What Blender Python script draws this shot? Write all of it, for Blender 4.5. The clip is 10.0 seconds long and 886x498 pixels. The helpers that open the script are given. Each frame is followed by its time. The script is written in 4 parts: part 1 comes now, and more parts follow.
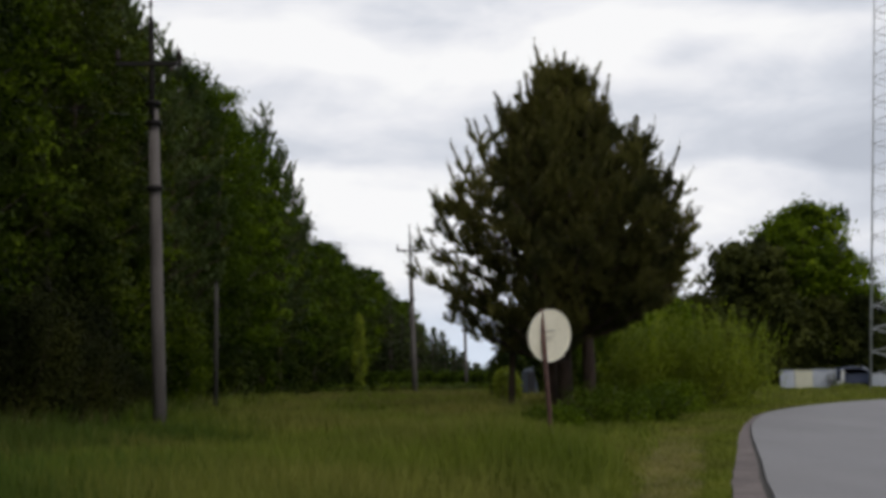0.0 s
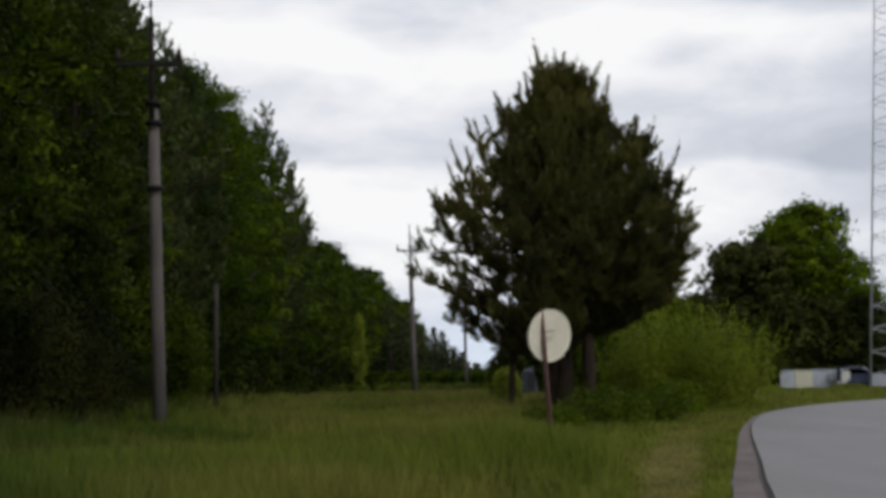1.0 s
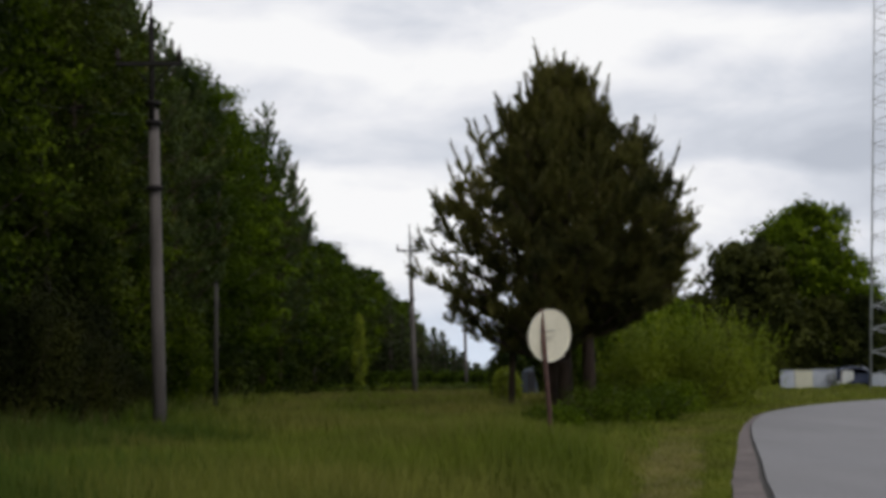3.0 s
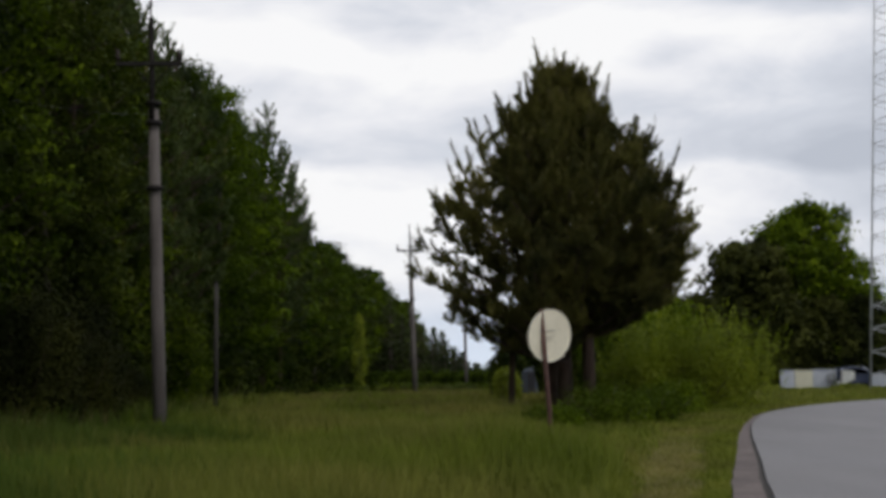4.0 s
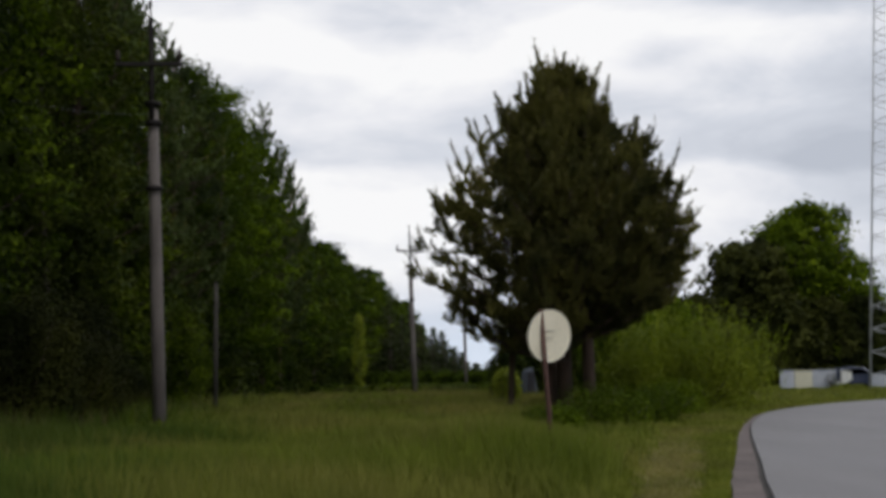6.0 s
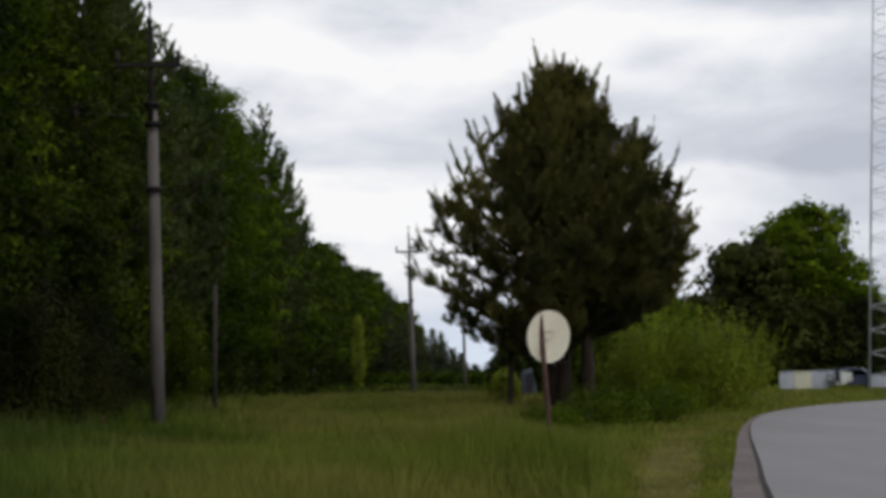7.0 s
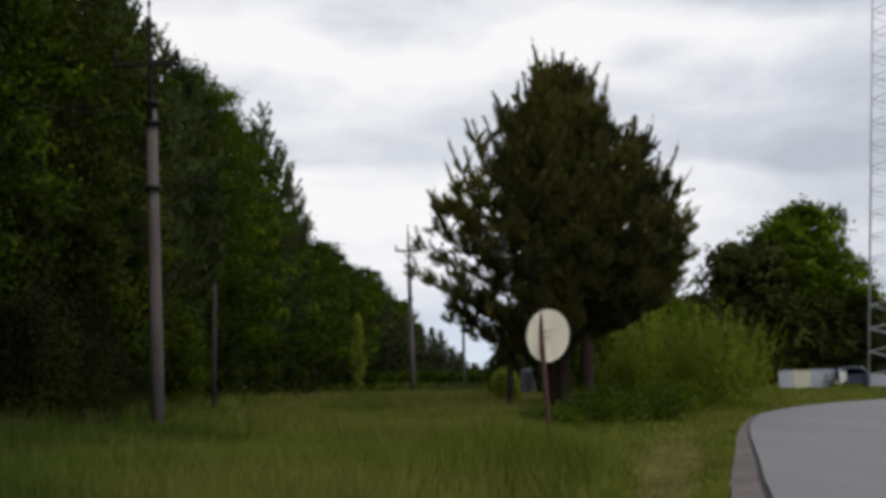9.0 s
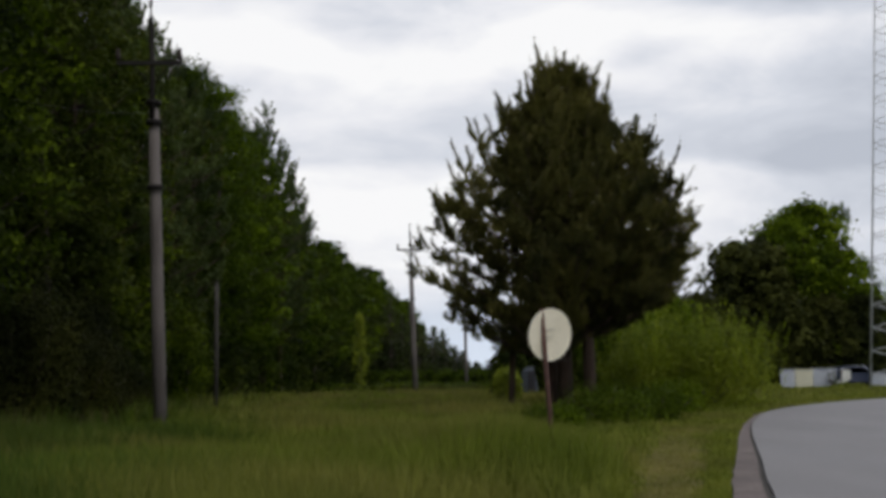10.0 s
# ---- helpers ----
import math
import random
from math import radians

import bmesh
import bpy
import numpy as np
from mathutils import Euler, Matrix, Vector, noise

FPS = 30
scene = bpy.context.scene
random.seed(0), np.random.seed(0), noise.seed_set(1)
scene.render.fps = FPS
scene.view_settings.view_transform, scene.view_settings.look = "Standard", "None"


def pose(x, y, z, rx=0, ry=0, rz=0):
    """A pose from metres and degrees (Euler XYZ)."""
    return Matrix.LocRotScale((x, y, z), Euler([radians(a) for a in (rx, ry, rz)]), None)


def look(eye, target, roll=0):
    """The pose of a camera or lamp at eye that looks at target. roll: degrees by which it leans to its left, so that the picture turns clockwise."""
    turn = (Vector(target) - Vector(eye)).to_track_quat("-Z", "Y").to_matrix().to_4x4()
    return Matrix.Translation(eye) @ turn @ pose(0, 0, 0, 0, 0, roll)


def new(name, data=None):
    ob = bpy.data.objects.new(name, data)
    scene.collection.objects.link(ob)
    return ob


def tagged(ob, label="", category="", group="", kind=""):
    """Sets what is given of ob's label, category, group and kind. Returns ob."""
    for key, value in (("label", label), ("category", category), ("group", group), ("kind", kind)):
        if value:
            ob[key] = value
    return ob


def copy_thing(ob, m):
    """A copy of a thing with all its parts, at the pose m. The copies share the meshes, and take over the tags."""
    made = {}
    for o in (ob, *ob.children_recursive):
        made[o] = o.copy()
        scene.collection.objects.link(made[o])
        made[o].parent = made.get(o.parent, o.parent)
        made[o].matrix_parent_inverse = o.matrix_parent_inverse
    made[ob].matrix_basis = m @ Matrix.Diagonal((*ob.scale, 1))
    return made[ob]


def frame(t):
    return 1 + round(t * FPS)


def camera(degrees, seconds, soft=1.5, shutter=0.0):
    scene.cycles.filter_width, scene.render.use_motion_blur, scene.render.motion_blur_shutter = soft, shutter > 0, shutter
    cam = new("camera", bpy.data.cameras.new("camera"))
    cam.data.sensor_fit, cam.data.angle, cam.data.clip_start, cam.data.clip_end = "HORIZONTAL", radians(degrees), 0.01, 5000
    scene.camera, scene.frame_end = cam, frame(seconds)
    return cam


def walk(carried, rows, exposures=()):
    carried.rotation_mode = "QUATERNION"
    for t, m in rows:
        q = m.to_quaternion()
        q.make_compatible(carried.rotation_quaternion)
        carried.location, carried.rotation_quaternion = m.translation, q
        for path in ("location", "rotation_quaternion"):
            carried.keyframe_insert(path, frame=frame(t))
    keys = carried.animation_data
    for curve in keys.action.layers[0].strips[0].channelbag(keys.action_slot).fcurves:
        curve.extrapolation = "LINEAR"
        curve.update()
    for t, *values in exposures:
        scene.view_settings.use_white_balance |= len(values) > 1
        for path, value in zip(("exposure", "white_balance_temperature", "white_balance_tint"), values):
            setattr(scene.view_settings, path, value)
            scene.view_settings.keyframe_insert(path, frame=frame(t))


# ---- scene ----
# ---- camera ----
cam = camera(40.0, 10.0, soft=4.0)
PX = math.degrees(1 / 2154.0)
# seconds, then small knocks of the tripod: to the right and down, in steps of PX
KNOCKS = (
    (0.0, 0, 0), (5.7, 0, 0), (6.4, -2, 1.5), (6.8, -3, 2), (7.0, -2, 2), (7.2, -3, 3), (7.4, -1, 1), (7.5, 0, -1),
    (7.6, 2, -1), (7.7, -2, 2), (7.8, 3, -7), (7.9, 7, -8), (8.0, 3, -8), (8.1, -5, 2), (8.2, -3, 2), (8.4, -2, 0),
    (8.5, -2, 0), (8.7, -3, 1), (9.0, -3, 0), (9.3, -1, 0), (9.5, 0.5, 0), (9.8, 0, -1), (10.0, 0.5, -1.5),
)
walk(cam, [(t, pose(0, 0, 1.35, 95.83 + dy * PX, 0.9, dx * PX)) for t, dx, dy in KNOCKS])

# ---- light ----
world = bpy.data.worlds.new("sky")
scene.world = world
world.use_nodes = True
wn, wl = world.node_tree.nodes, world.node_tree.links
sky = wn.new("ShaderNodeTexSky")
sky.sky_type, sky.sun_disc = "NISHITA", False
sky.sun_elevation, sky.sun_rotation, sky.dust_density = radians(52), radians(150), 4.0
cover = wn.new("ShaderNodeMix")
cover.data_type = "RGBA"
cover.inputs[0].default_value = 0.88
cover.inputs[7].default_value = (7.4, 7.6, 8.1, 1)
wl.new(sky.outputs[0], cover.inputs[6])
wl.new(cover.outputs[2], wn["Background"].inputs[0])
wn["Background"].inputs[1].default_value = 0.1
sun = new("sun", bpy.data.lights.new("sun", "SUN"))
sun.data.energy, sun.data.angle, sun.data.color = 0.9, radians(20), (1.0, 0.96, 0.9)
sun.matrix_world = look((27, -46, 68), (0, 0, 0))
scene.view_settings.exposure = 0.0

# ---- materials ----


def shader(name):
    m = bpy.data.materials.new(name)
    m.use_nodes = True
    return m, m.node_tree.nodes, m.node_tree.links, m.node_tree.nodes["Principled BSDF"]


def ramp(nodes, stops):
    r = nodes.new("ShaderNodeValToRGB")
    while len(r.color_ramp.elements) < len(stops):
        r.color_ramp.elements.new(0.5)
    for e, (p, c) in zip(r.color_ramp.elements, stops):
        e.position, e.color = p, (*c, 1)
    return r


def noise_node(nodes, links, scale, detail=4.0, source="Object", stretch=None):
    co = nodes.new("ShaderNodeTexCoord")
    n = nodes.new("ShaderNodeTexNoise")
    n.inputs["Scale"].default_value, n.inputs["Detail"].default_value = scale, detail
    out = co.outputs[source]
    if stretch:
        mp = nodes.new("ShaderNodeMapping")
        mp.inputs["Scale"].default_value = stretch
        links.new(out, mp.inputs[0])
        out = mp.outputs[0]
    links.new(out, n.inputs[0])
    return n


def mixed(nodes, links, kind, fac, a, b):
    m = nodes.new("ShaderNodeMix")
    m.data_type, m.blend_type = "RGBA", kind
    for sock, v in ((m.inputs[0], fac), (m.inputs[6], a), (m.inputs[7], b)):
        if isinstance(v, (int, float)):
            sock.default_value = v
        elif isinstance(v, tuple):
            sock.default_value = (*v, 1)
        else:
            links.new(v, sock)
    return m.outputs[2]


def leaf_material(name, dark, mid, light, glow=0.3, rough=0.55, vary=1.0, patchy=None):
    """Leaves: each varies by itself, each tree a little, light shines through them."""
    m, n, l, b = shader(name)
    geo = n.new("ShaderNodeNewGeometry")
    low, top = (tuple(0.6 * a + 0.4 * c for a, c in zip(end, mid)) for end in (dark, light))
    r = ramp(n, ((0.0, low), (0.55, mid), (1.0, top)))
    l.new(geo.outputs["Random Per Island"], r.inputs[0])
    info = n.new("ShaderNodeObjectInfo")
    tr = ramp(n, ((0.0, (0.7, 0.75, 0.8)), (0.5, (1.0, 1.0, 0.95)), (1.0, (1.3, 1.22, 0.85))))
    l.new(info.outputs["Random"], tr.inputs[0])
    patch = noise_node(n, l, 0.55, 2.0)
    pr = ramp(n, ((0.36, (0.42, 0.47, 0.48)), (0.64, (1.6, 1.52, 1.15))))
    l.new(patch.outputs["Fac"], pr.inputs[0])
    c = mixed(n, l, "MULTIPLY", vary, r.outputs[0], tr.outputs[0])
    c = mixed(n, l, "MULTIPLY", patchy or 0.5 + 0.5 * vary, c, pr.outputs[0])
    l.new(c, b.inputs["Base Color"])
    b.inputs["Roughness"].default_value = rough
    b.inputs["Specular IOR Level"].default_value = 0.03
    t = n.new("ShaderNodeBsdfTranslucent")
    tc = mixed(n, l, "MULTIPLY", 1.0, c, (1.3, 1.5, 0.5))
    l.new(tc, t.inputs[0])
    mx = n.new("ShaderNodeMixShader")
    mx.inputs[0].default_value = glow
    l.new(b.outputs[0], mx.inputs[1])
    l.new(t.outputs[0], mx.inputs[2])
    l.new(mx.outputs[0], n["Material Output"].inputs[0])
    return m


def plain_material(name, a, b_col, scale=3.0, rough=0.7, metal=0.0, bump=0.3, stretch=None, fine=30.0):
    """A surface with stains at one scale and grain at a finer one."""
    m, n, l, b = shader(name)
    big = noise_node(n, l, scale, 5.0, stretch=stretch)
    r = ramp(n, ((0.3, a), (0.7, b_col)))
    l.new(big.outputs["Fac"], r.inputs[0])
    small = noise_node(n, l, fine, 6.0, stretch=stretch)
    sr = ramp(n, ((0.3, (0.78, 0.78, 0.78)), (0.7, (1.2, 1.2, 1.2))))
    l.new(small.outputs["Fac"], sr.inputs[0])
    l.new(mixed(n, l, "MULTIPLY", 1.0, r.outputs[0], sr.outputs[0]), b.inputs["Base Color"])
    bp = n.new("ShaderNodeBump")
    bp.inputs["Strength"].default_value, bp.inputs["Distance"].default_value = bump, 0.02
    l.new(small.outputs["Fac"], bp.inputs["Height"])
    l.new(bp.outputs[0], b.inputs["Normal"])
    b.inputs["Roughness"].default_value, b.inputs["Metallic"].default_value = rough, metal
    return m


M_LEAF = leaf_material("leaf_green", (0.016, 0.027, 0.003), (0.038, 0.06, 0.006), (0.085, 0.12, 0.011))
M_LEAF_BRIGHT = leaf_material("leaf_fresh", (0.026, 0.043, 0.003), (0.06, 0.092, 0.006), (0.115, 0.152, 0.012), 0.35)
# darker green that also carries forest shade for undergrowth and inner trees
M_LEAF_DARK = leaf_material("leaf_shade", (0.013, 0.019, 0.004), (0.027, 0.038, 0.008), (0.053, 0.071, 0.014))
M_BUSH = leaf_material("leaf_willow", (0.115, 0.14, 0.02), (0.18, 0.21, 0.032), (0.255, 0.275, 0.05), 0.42, 0.6, 0.0)
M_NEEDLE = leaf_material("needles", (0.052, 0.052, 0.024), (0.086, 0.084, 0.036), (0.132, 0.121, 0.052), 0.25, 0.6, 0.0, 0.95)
M_SHOOT = leaf_material("young_shoots", (0.075, 0.07, 0.025), (0.115, 0.105, 0.038), (0.16, 0.14, 0.06), 0.15, 0.6, 0.0)
M_FOREST_NEEDLE = leaf_material("forest_needles", (0.036, 0.052, 0.024), (0.062, 0.084, 0.038), (0.1, 0.125, 0.055), 0.2, 0.6, 0.3)
# near-black leaves: deep shade under the canopy is put into this colour
M_THICKET_SHADED = leaf_material("thicket_leaves_with_shade", (0.014, 0.016, 0.005), (0.021, 0.025, 0.008), (0.032, 0.038, 0.011), 0.1)
# brownish leaves, darkened to hold the shade inside the crowns
M_BROWN_SHADED = leaf_material("brownish_shaded_leaves", (0.014, 0.017, 0.005), (0.026, 0.031, 0.01), (0.05, 0.058, 0.018), 0.15)
# spruce green lifted to stand in for haze over the far trees
M_SPRUCE = leaf_material("spruce_needles", (0.024, 0.036, 0.015), (0.04, 0.056, 0.022), (0.065, 0.085, 0.032), 0.12)
M_BARK = plain_material("bark", (0.035, 0.027, 0.02), (0.08, 0.062, 0.048), 2.0, 0.9, 0, 0.8, (6, 6, 1))
M_PINE_BARK = plain_material("pine_bark", (0.036, 0.023, 0.018), (0.085, 0.052, 0.038), 2.0, 0.9, 0, 0.9, (5, 5, 1))
M_POLE = plain_material("weathered_pole", (0.075, 0.064, 0.06), (0.145, 0.126, 0.118), 0.8, 0.85, 0, 0.4, (4, 4, 0.8))
M_POLE_TOP = plain_material("tarred_wood", (0.012, 0.01, 0.01), (0.028, 0.024, 0.023), 1.5, 0.8, 0, 0.4, (4, 4, 0.8))
M_OLD_WOOD = plain_material("old_wood", (0.022, 0.02, 0.017), (0.05, 0.045, 0.038), 1.5, 0.9, 0, 0.4, (4, 4, 0.8))
M_IRON = plain_material("dark_iron", (0.012, 0.011, 0.011), (0.03, 0.027, 0.026), 4.0, 0.7, 0.2, 0.2)
M_PORCELAIN = plain_material("porcelain", (0.02, 0.016, 0.014), (0.04, 0.03, 0.027), 4.0, 0.6, 0, 0.05)
M_RUST = plain_material("rusty_post", (0.045, 0.02, 0.016), (0.095, 0.044, 0.033), 5.0, 0.85, 0.1, 0.4)
M_SIGN = plain_material("faded_sheet_back", (0.66, 0.615, 0.485), (0.77, 0.725, 0.585), 2.2, 0.6, 0.0, 0.05, None, 60.0)
M_SIGN_MARK = plain_material("grey_marks", (0.27, 0.26, 0.24), (0.36, 0.35, 0.32), 8.0, 0.7)
M_STEEL = plain_material("galvanised_steel", (0.4, 0.41, 0.43), (0.52, 0.53, 0.55), 1.5, 0.6, 0.25, 0.1)
M_WHITE = plain_material("white_paint", (0.28, 0.31, 0.36), (0.46, 0.48, 0.53), 1.2, 0.6, 0, 0.15)
M_CREAM = plain_material("cream_paint", (0.44, 0.43, 0.33), (0.6, 0.585, 0.46), 1.2, 0.6, 0, 0.15)
M_CLOTH = plain_material("white_cloth", (0.74, 0.74, 0.71), (0.88, 0.88, 0.85), 3.0, 0.8, 0, 0.2)
M_CAR = plain_material("blue_car_paint", (0.03, 0.04, 0.07), (0.05, 0.06, 0.1), 1.0, 0.25, 0.3, 0.02)
M_TYRE = plain_material("tyre", (0.015, 0.015, 0.015), (0.03, 0.03, 0.03), 5.0, 0.85)
M_TARP = plain_material("blue_tarpaulin", (0.035, 0.043, 0.058), (0.09, 0.105, 0.13), 2.0, 0.9, 0, 0.4)
M_DARK = plain_material("dark_boards", (0.006, 0.006, 0.01), (0.016, 0.016, 0.022), 2.0, 0.8)
M_WIRE = plain_material("grey_wire", (0.1, 0.1, 0.1), (0.18, 0.18, 0.18), 3.0, 0.6)

for dull in (M_IRON, M_POLE_TOP, M_WIRE, M_PORCELAIN):
    dull.node_tree.nodes["Principled BSDF"].inputs["Specular IOR Level"].default_value = 0.1
M_GLASS, gn, gl, gb = shader("car_glass")
gb.inputs["Base Color"].default_value = (0.02, 0.025, 0.03, 1)
gb.inputs["Roughness"].default_value = 0.05


def asphalt_material():
    m, n, l, b = shader("asphalt")
    big = noise_node(n, l, 0.6, 5.0, stretch=(1.0, 0.4, 1.0))
    r = ramp(n, ((0.3, (0.168, 0.161, 0.165)), (0.7, (0.19, 0.184, 0.19))))
    l.new(big.outputs["Fac"], r.inputs[0])
    grain = noise_node(n, l, 60.0, 3.0)
    gr = ramp(n, ((0.3, (0.75, 0.75, 0.75)), (0.7, (1.22, 1.22, 1.22))))
    l.new(grain.outputs["Fac"], gr.inputs[0])
    tracks = noise_node(n, l, 0.5, 3.0, stretch=(1.0, 0.18, 1.0))
    trr = ramp(n, ((0.35, (0.95, 0.95, 0.955)), (0.65, (1.04, 1.04, 1.04))))
    l.new(tracks.outputs["Fac"], trr.inputs[0])
    c = mixed(n, l, "MULTIPLY", 1.0, r.outputs[0], gr.outputs[0])
    l.new(mixed(n, l, "MULTIPLY", 1.0, c, trr.outputs[0]), b.inputs["Base Color"])
    bp = n.new("ShaderNodeBump")
    bp.inputs["Strength"].default_value, bp.inputs["Distance"].default_value = 0.4, 0.01
    l.new(grain.outputs["Fac"], bp.inputs["Height"])
    l.new(bp.outputs[0], b.inputs["Normal"])
    b.inputs["Roughness"].default_value = 0.75
    return m


M_ASPHALT = asphalt_material()
M_EDGE = plain_material("old_road_edge", (0.085, 0.068, 0.064), (0.15, 0.12, 0.112), 1.3, 0.9, 0, 0.6, None, 25.0)
M_CRACK = plain_material("wet_soil_gap", (0.02, 0.018, 0.015), (0.045, 0.04, 0.034), 3.0, 0.9)
M_PATH = plain_material("dry_mown_grass", (0.11, 0.105, 0.036), (0.17, 0.152, 0.06), 2.6, 0.95, 0, 0.9, None, 22.0)
M_PATH.node_tree.nodes["Principled BSDF"].inputs["Specular IOR Level"].default_value = 0.05
M_SOIL = plain_material("meadow_soil", (0.03, 0.036, 0.01), (0.055, 0.062, 0.018), 0.4, 0.95, 0, 0.8, None, 12.0)

M_SOIL.node_tree.nodes["Principled BSDF"].inputs["Specular IOR Level"].default_value = 0.0


def grass_material(name, dark, mid, light, straw):
    m, n, l, b = shader(name)
    geo = n.new("ShaderNodeNewGeometry")
    r = ramp(n, ((0.0, dark), (0.5, mid), (1.0, light)))
    l.new(geo.outputs["Random Per Island"], r.inputs[0])
    patch = noise_node(n, l, 0.16, 4.0)
    pr = ramp(n, ((0.4, (0.0, 0.0, 0.0)), (0.62, (0.66, 0.66, 0.66))))
    l.new(patch.outputs["Fac"], pr.inputs[0])
    c = mixed(n, l, "MIX", pr.outputs[0], r.outputs[0], straw)
    tone = noise_node(n, l, 0.9, 3.0)
    tnr = ramp(n, ((0.3, (0.7, 0.72, 0.7)), (0.7, (1.25, 1.22, 1.2))))
    l.new(tone.outputs["Fac"], tnr.inputs[0])
    c = mixed(n, l, "MULTIPLY", 1.0, c, tnr.outputs[0])
    l.new(c, b.inputs["Base Color"])
    b.inputs["Roughness"].default_value = 0.7
    b.inputs["Specular IOR Level"].default_value = 0.15
    t = n.new("ShaderNodeBsdfTranslucent")
    l.new(mixed(n, l, "MULTIPLY", 1.0, c, (1.2, 1.35, 0.6)), t.inputs[0])
    mx = n.new("ShaderNodeMixShader")
    mx.inputs[0].default_value = 0.3
    l.new(b.outputs[0], mx.inputs[1])
    l.new(t.outputs[0], mx.inputs[2])
    l.new(mx.outputs[0], n["Material Output"].inputs[0])
    return m


M_GRASS = grass_material("meadow_grass", (0.09, 0.118, 0.012), (0.113, 0.145, 0.017), (0.137, 0.168, 0.024), (0.205, 0.168, 0.056))
# greener herbs, with the shade of the forest put into the colour
M_LUSH_SHADED = grass_material("lush_shaded_grass", (0.04, 0.066, 0.006), (0.054, 0.086, 0.009), (0.07, 0.106, 0.014), (0.062, 0.08, 0.014))
M_VERGE = grass_material("verge_grass", (0.105, 0.125, 0.015), (0.14, 0.165, 0.021), (0.175, 0.195, 0.033), (0.175, 0.16, 0.05))
M_STUBBLE = grass_material("dry_stubble", (0.165, 0.155, 0.055), (0.195, 0.18, 0.068), (0.23, 0.205, 0.085), (0.24, 0.2, 0.09))
M_SEED = leaf_material("seed_heads", (0.08, 0.075, 0.035), (0.12, 0.11, 0.05), (0.16, 0.145, 0.07), 0.25, 0.7, 0.0)


def cloud_material():
    """Overcast in layers: grey cloud bases between bright breaks, greyer towards the right."""
    m, n, l, b = shader("cloud_cover")
    n.remove(b)

    def math_node(kind, a, c, clamp=False):
        q = n.new("ShaderNodeMath")
        q.operation, q.use_clamp = kind, clamp
        for sock, v in zip(q.inputs, (a, c)):
            if isinstance(v, (int, float)):
                sock.default_value = v
            else:
                l.new(v, sock)
        return q.outputs[0]

    co = n.new("ShaderNodeTexCoord")
    split = n.new("ShaderNodeSeparateXYZ")
    l.new(co.outputs["Object"], split.inputs[0])
    across, up = split.outputs[0], split.outputs[2]
    broad = noise_node(n, l, 3.4, 4.0, stretch=(1.0, 1.0, 1.6))
    fine = noise_node(n, l, 8.0, 6.0, stretch=(1.0, 1.0, 2.6))
    fine.inputs["Distortion"].default_value = 0.3
    fine.inputs["Roughness"].default_value = 0.55
    shift = math_node("MULTIPLY_ADD", math_node("SUBTRACT", broad.outputs["Fac"], 0.5), 0.1)
    l.new(up, shift.node.inputs[2])
    spread = n.new("ShaderNodeMapRange")
    spread.inputs["From Min"].default_value, spread.inputs["From Max"].default_value = 0.0, 0.4
    l.new(shift, spread.inputs["Value"])
    layers = ((0.0, 0.45), (0.1, 0.46), (0.2, 0.53), (0.3, 0.58), (0.4, 0.585), (0.43, 0.465), (0.54, 0.465), (0.61, 0.53), (0.65, 0.6), (0.69, 0.6), (0.735, 0.5), (0.95, 0.46))
    band = ramp(n, [(p, (v, v, v)) for p, v in layers])
    l.new(spread.outputs[0], band.inputs[0])
    value = math_node("ADD", band.outputs[0], math_node("MULTIPLY", math_node("SUBTRACT", fine.outputs["Fac"], 0.5), 0.42))
    dim = n.new("ShaderNodeMapRange")
    dim.interpolation_type = "SMOOTHSTEP"
    dim.inputs["From Min"].default_value, dim.inputs["From Max"].default_value = 0.12, 0.38
    dim.inputs["To Min"].default_value, dim.inputs["To Max"].default_value = 0.0, -0.155
    l.new(across, dim.inputs["Value"])
    value = math_node("ADD", value, dim.outputs[0])
    # single clouds: across, up, half width, half height, depth
    for cx, cz, wide, tall, deep in ((0.2, 0.247, 0.034, 0.01, 0.1), (0.3, 0.172, 0.12, 0.024, 0.03), (0.29, 0.24, 0.09, 0.026, -0.13), (0.34, 0.298, 0.1, 0.022, 0.2)):
        dx = math_node("DIVIDE", math_node("SUBTRACT", across, cx), wide)
        dz = math_node("DIVIDE", math_node("SUBTRACT", shift, cz), tall)
        far = math_node("ADD", math_node("MULTIPLY", dx, dx), math_node("MULTIPLY", dz, dz))
        value = math_node("SUBTRACT", value, math_node("MULTIPLY", math_node("POWER", 2.718, math_node("MULTIPLY", far, -1.0)), deep))
    r = ramp(n, ((0.3, (0.5, 0.535, 0.61)), (0.42, (0.66, 0.69, 0.76)), (0.5, (0.82, 0.83, 0.875)), (0.58, (0.945, 0.945, 0.955))))
    l.new(value, r.inputs[0])
    low = n.new("ShaderNodeMapRange")
    low.inputs["From Min"].default_value, low.inputs["From Max"].default_value = 0.02, 0.075
    low.inputs["To Min"].default_value, low.inputs["To Max"].default_value = 0.75, 0.0
    l.new(up, low.inputs["Value"])
    e = n.new("ShaderNodeEmission")
    l.new(mixed(n, l, "MIX", low.outputs[0], r.outputs[0], (0.64, 0.73, 0.87)), e.inputs[0])
    l.new(e.outputs[0], n["Material Output"].inputs[0])
    return m


M_CLOUD = cloud_material()

# ---- mesh tools ----


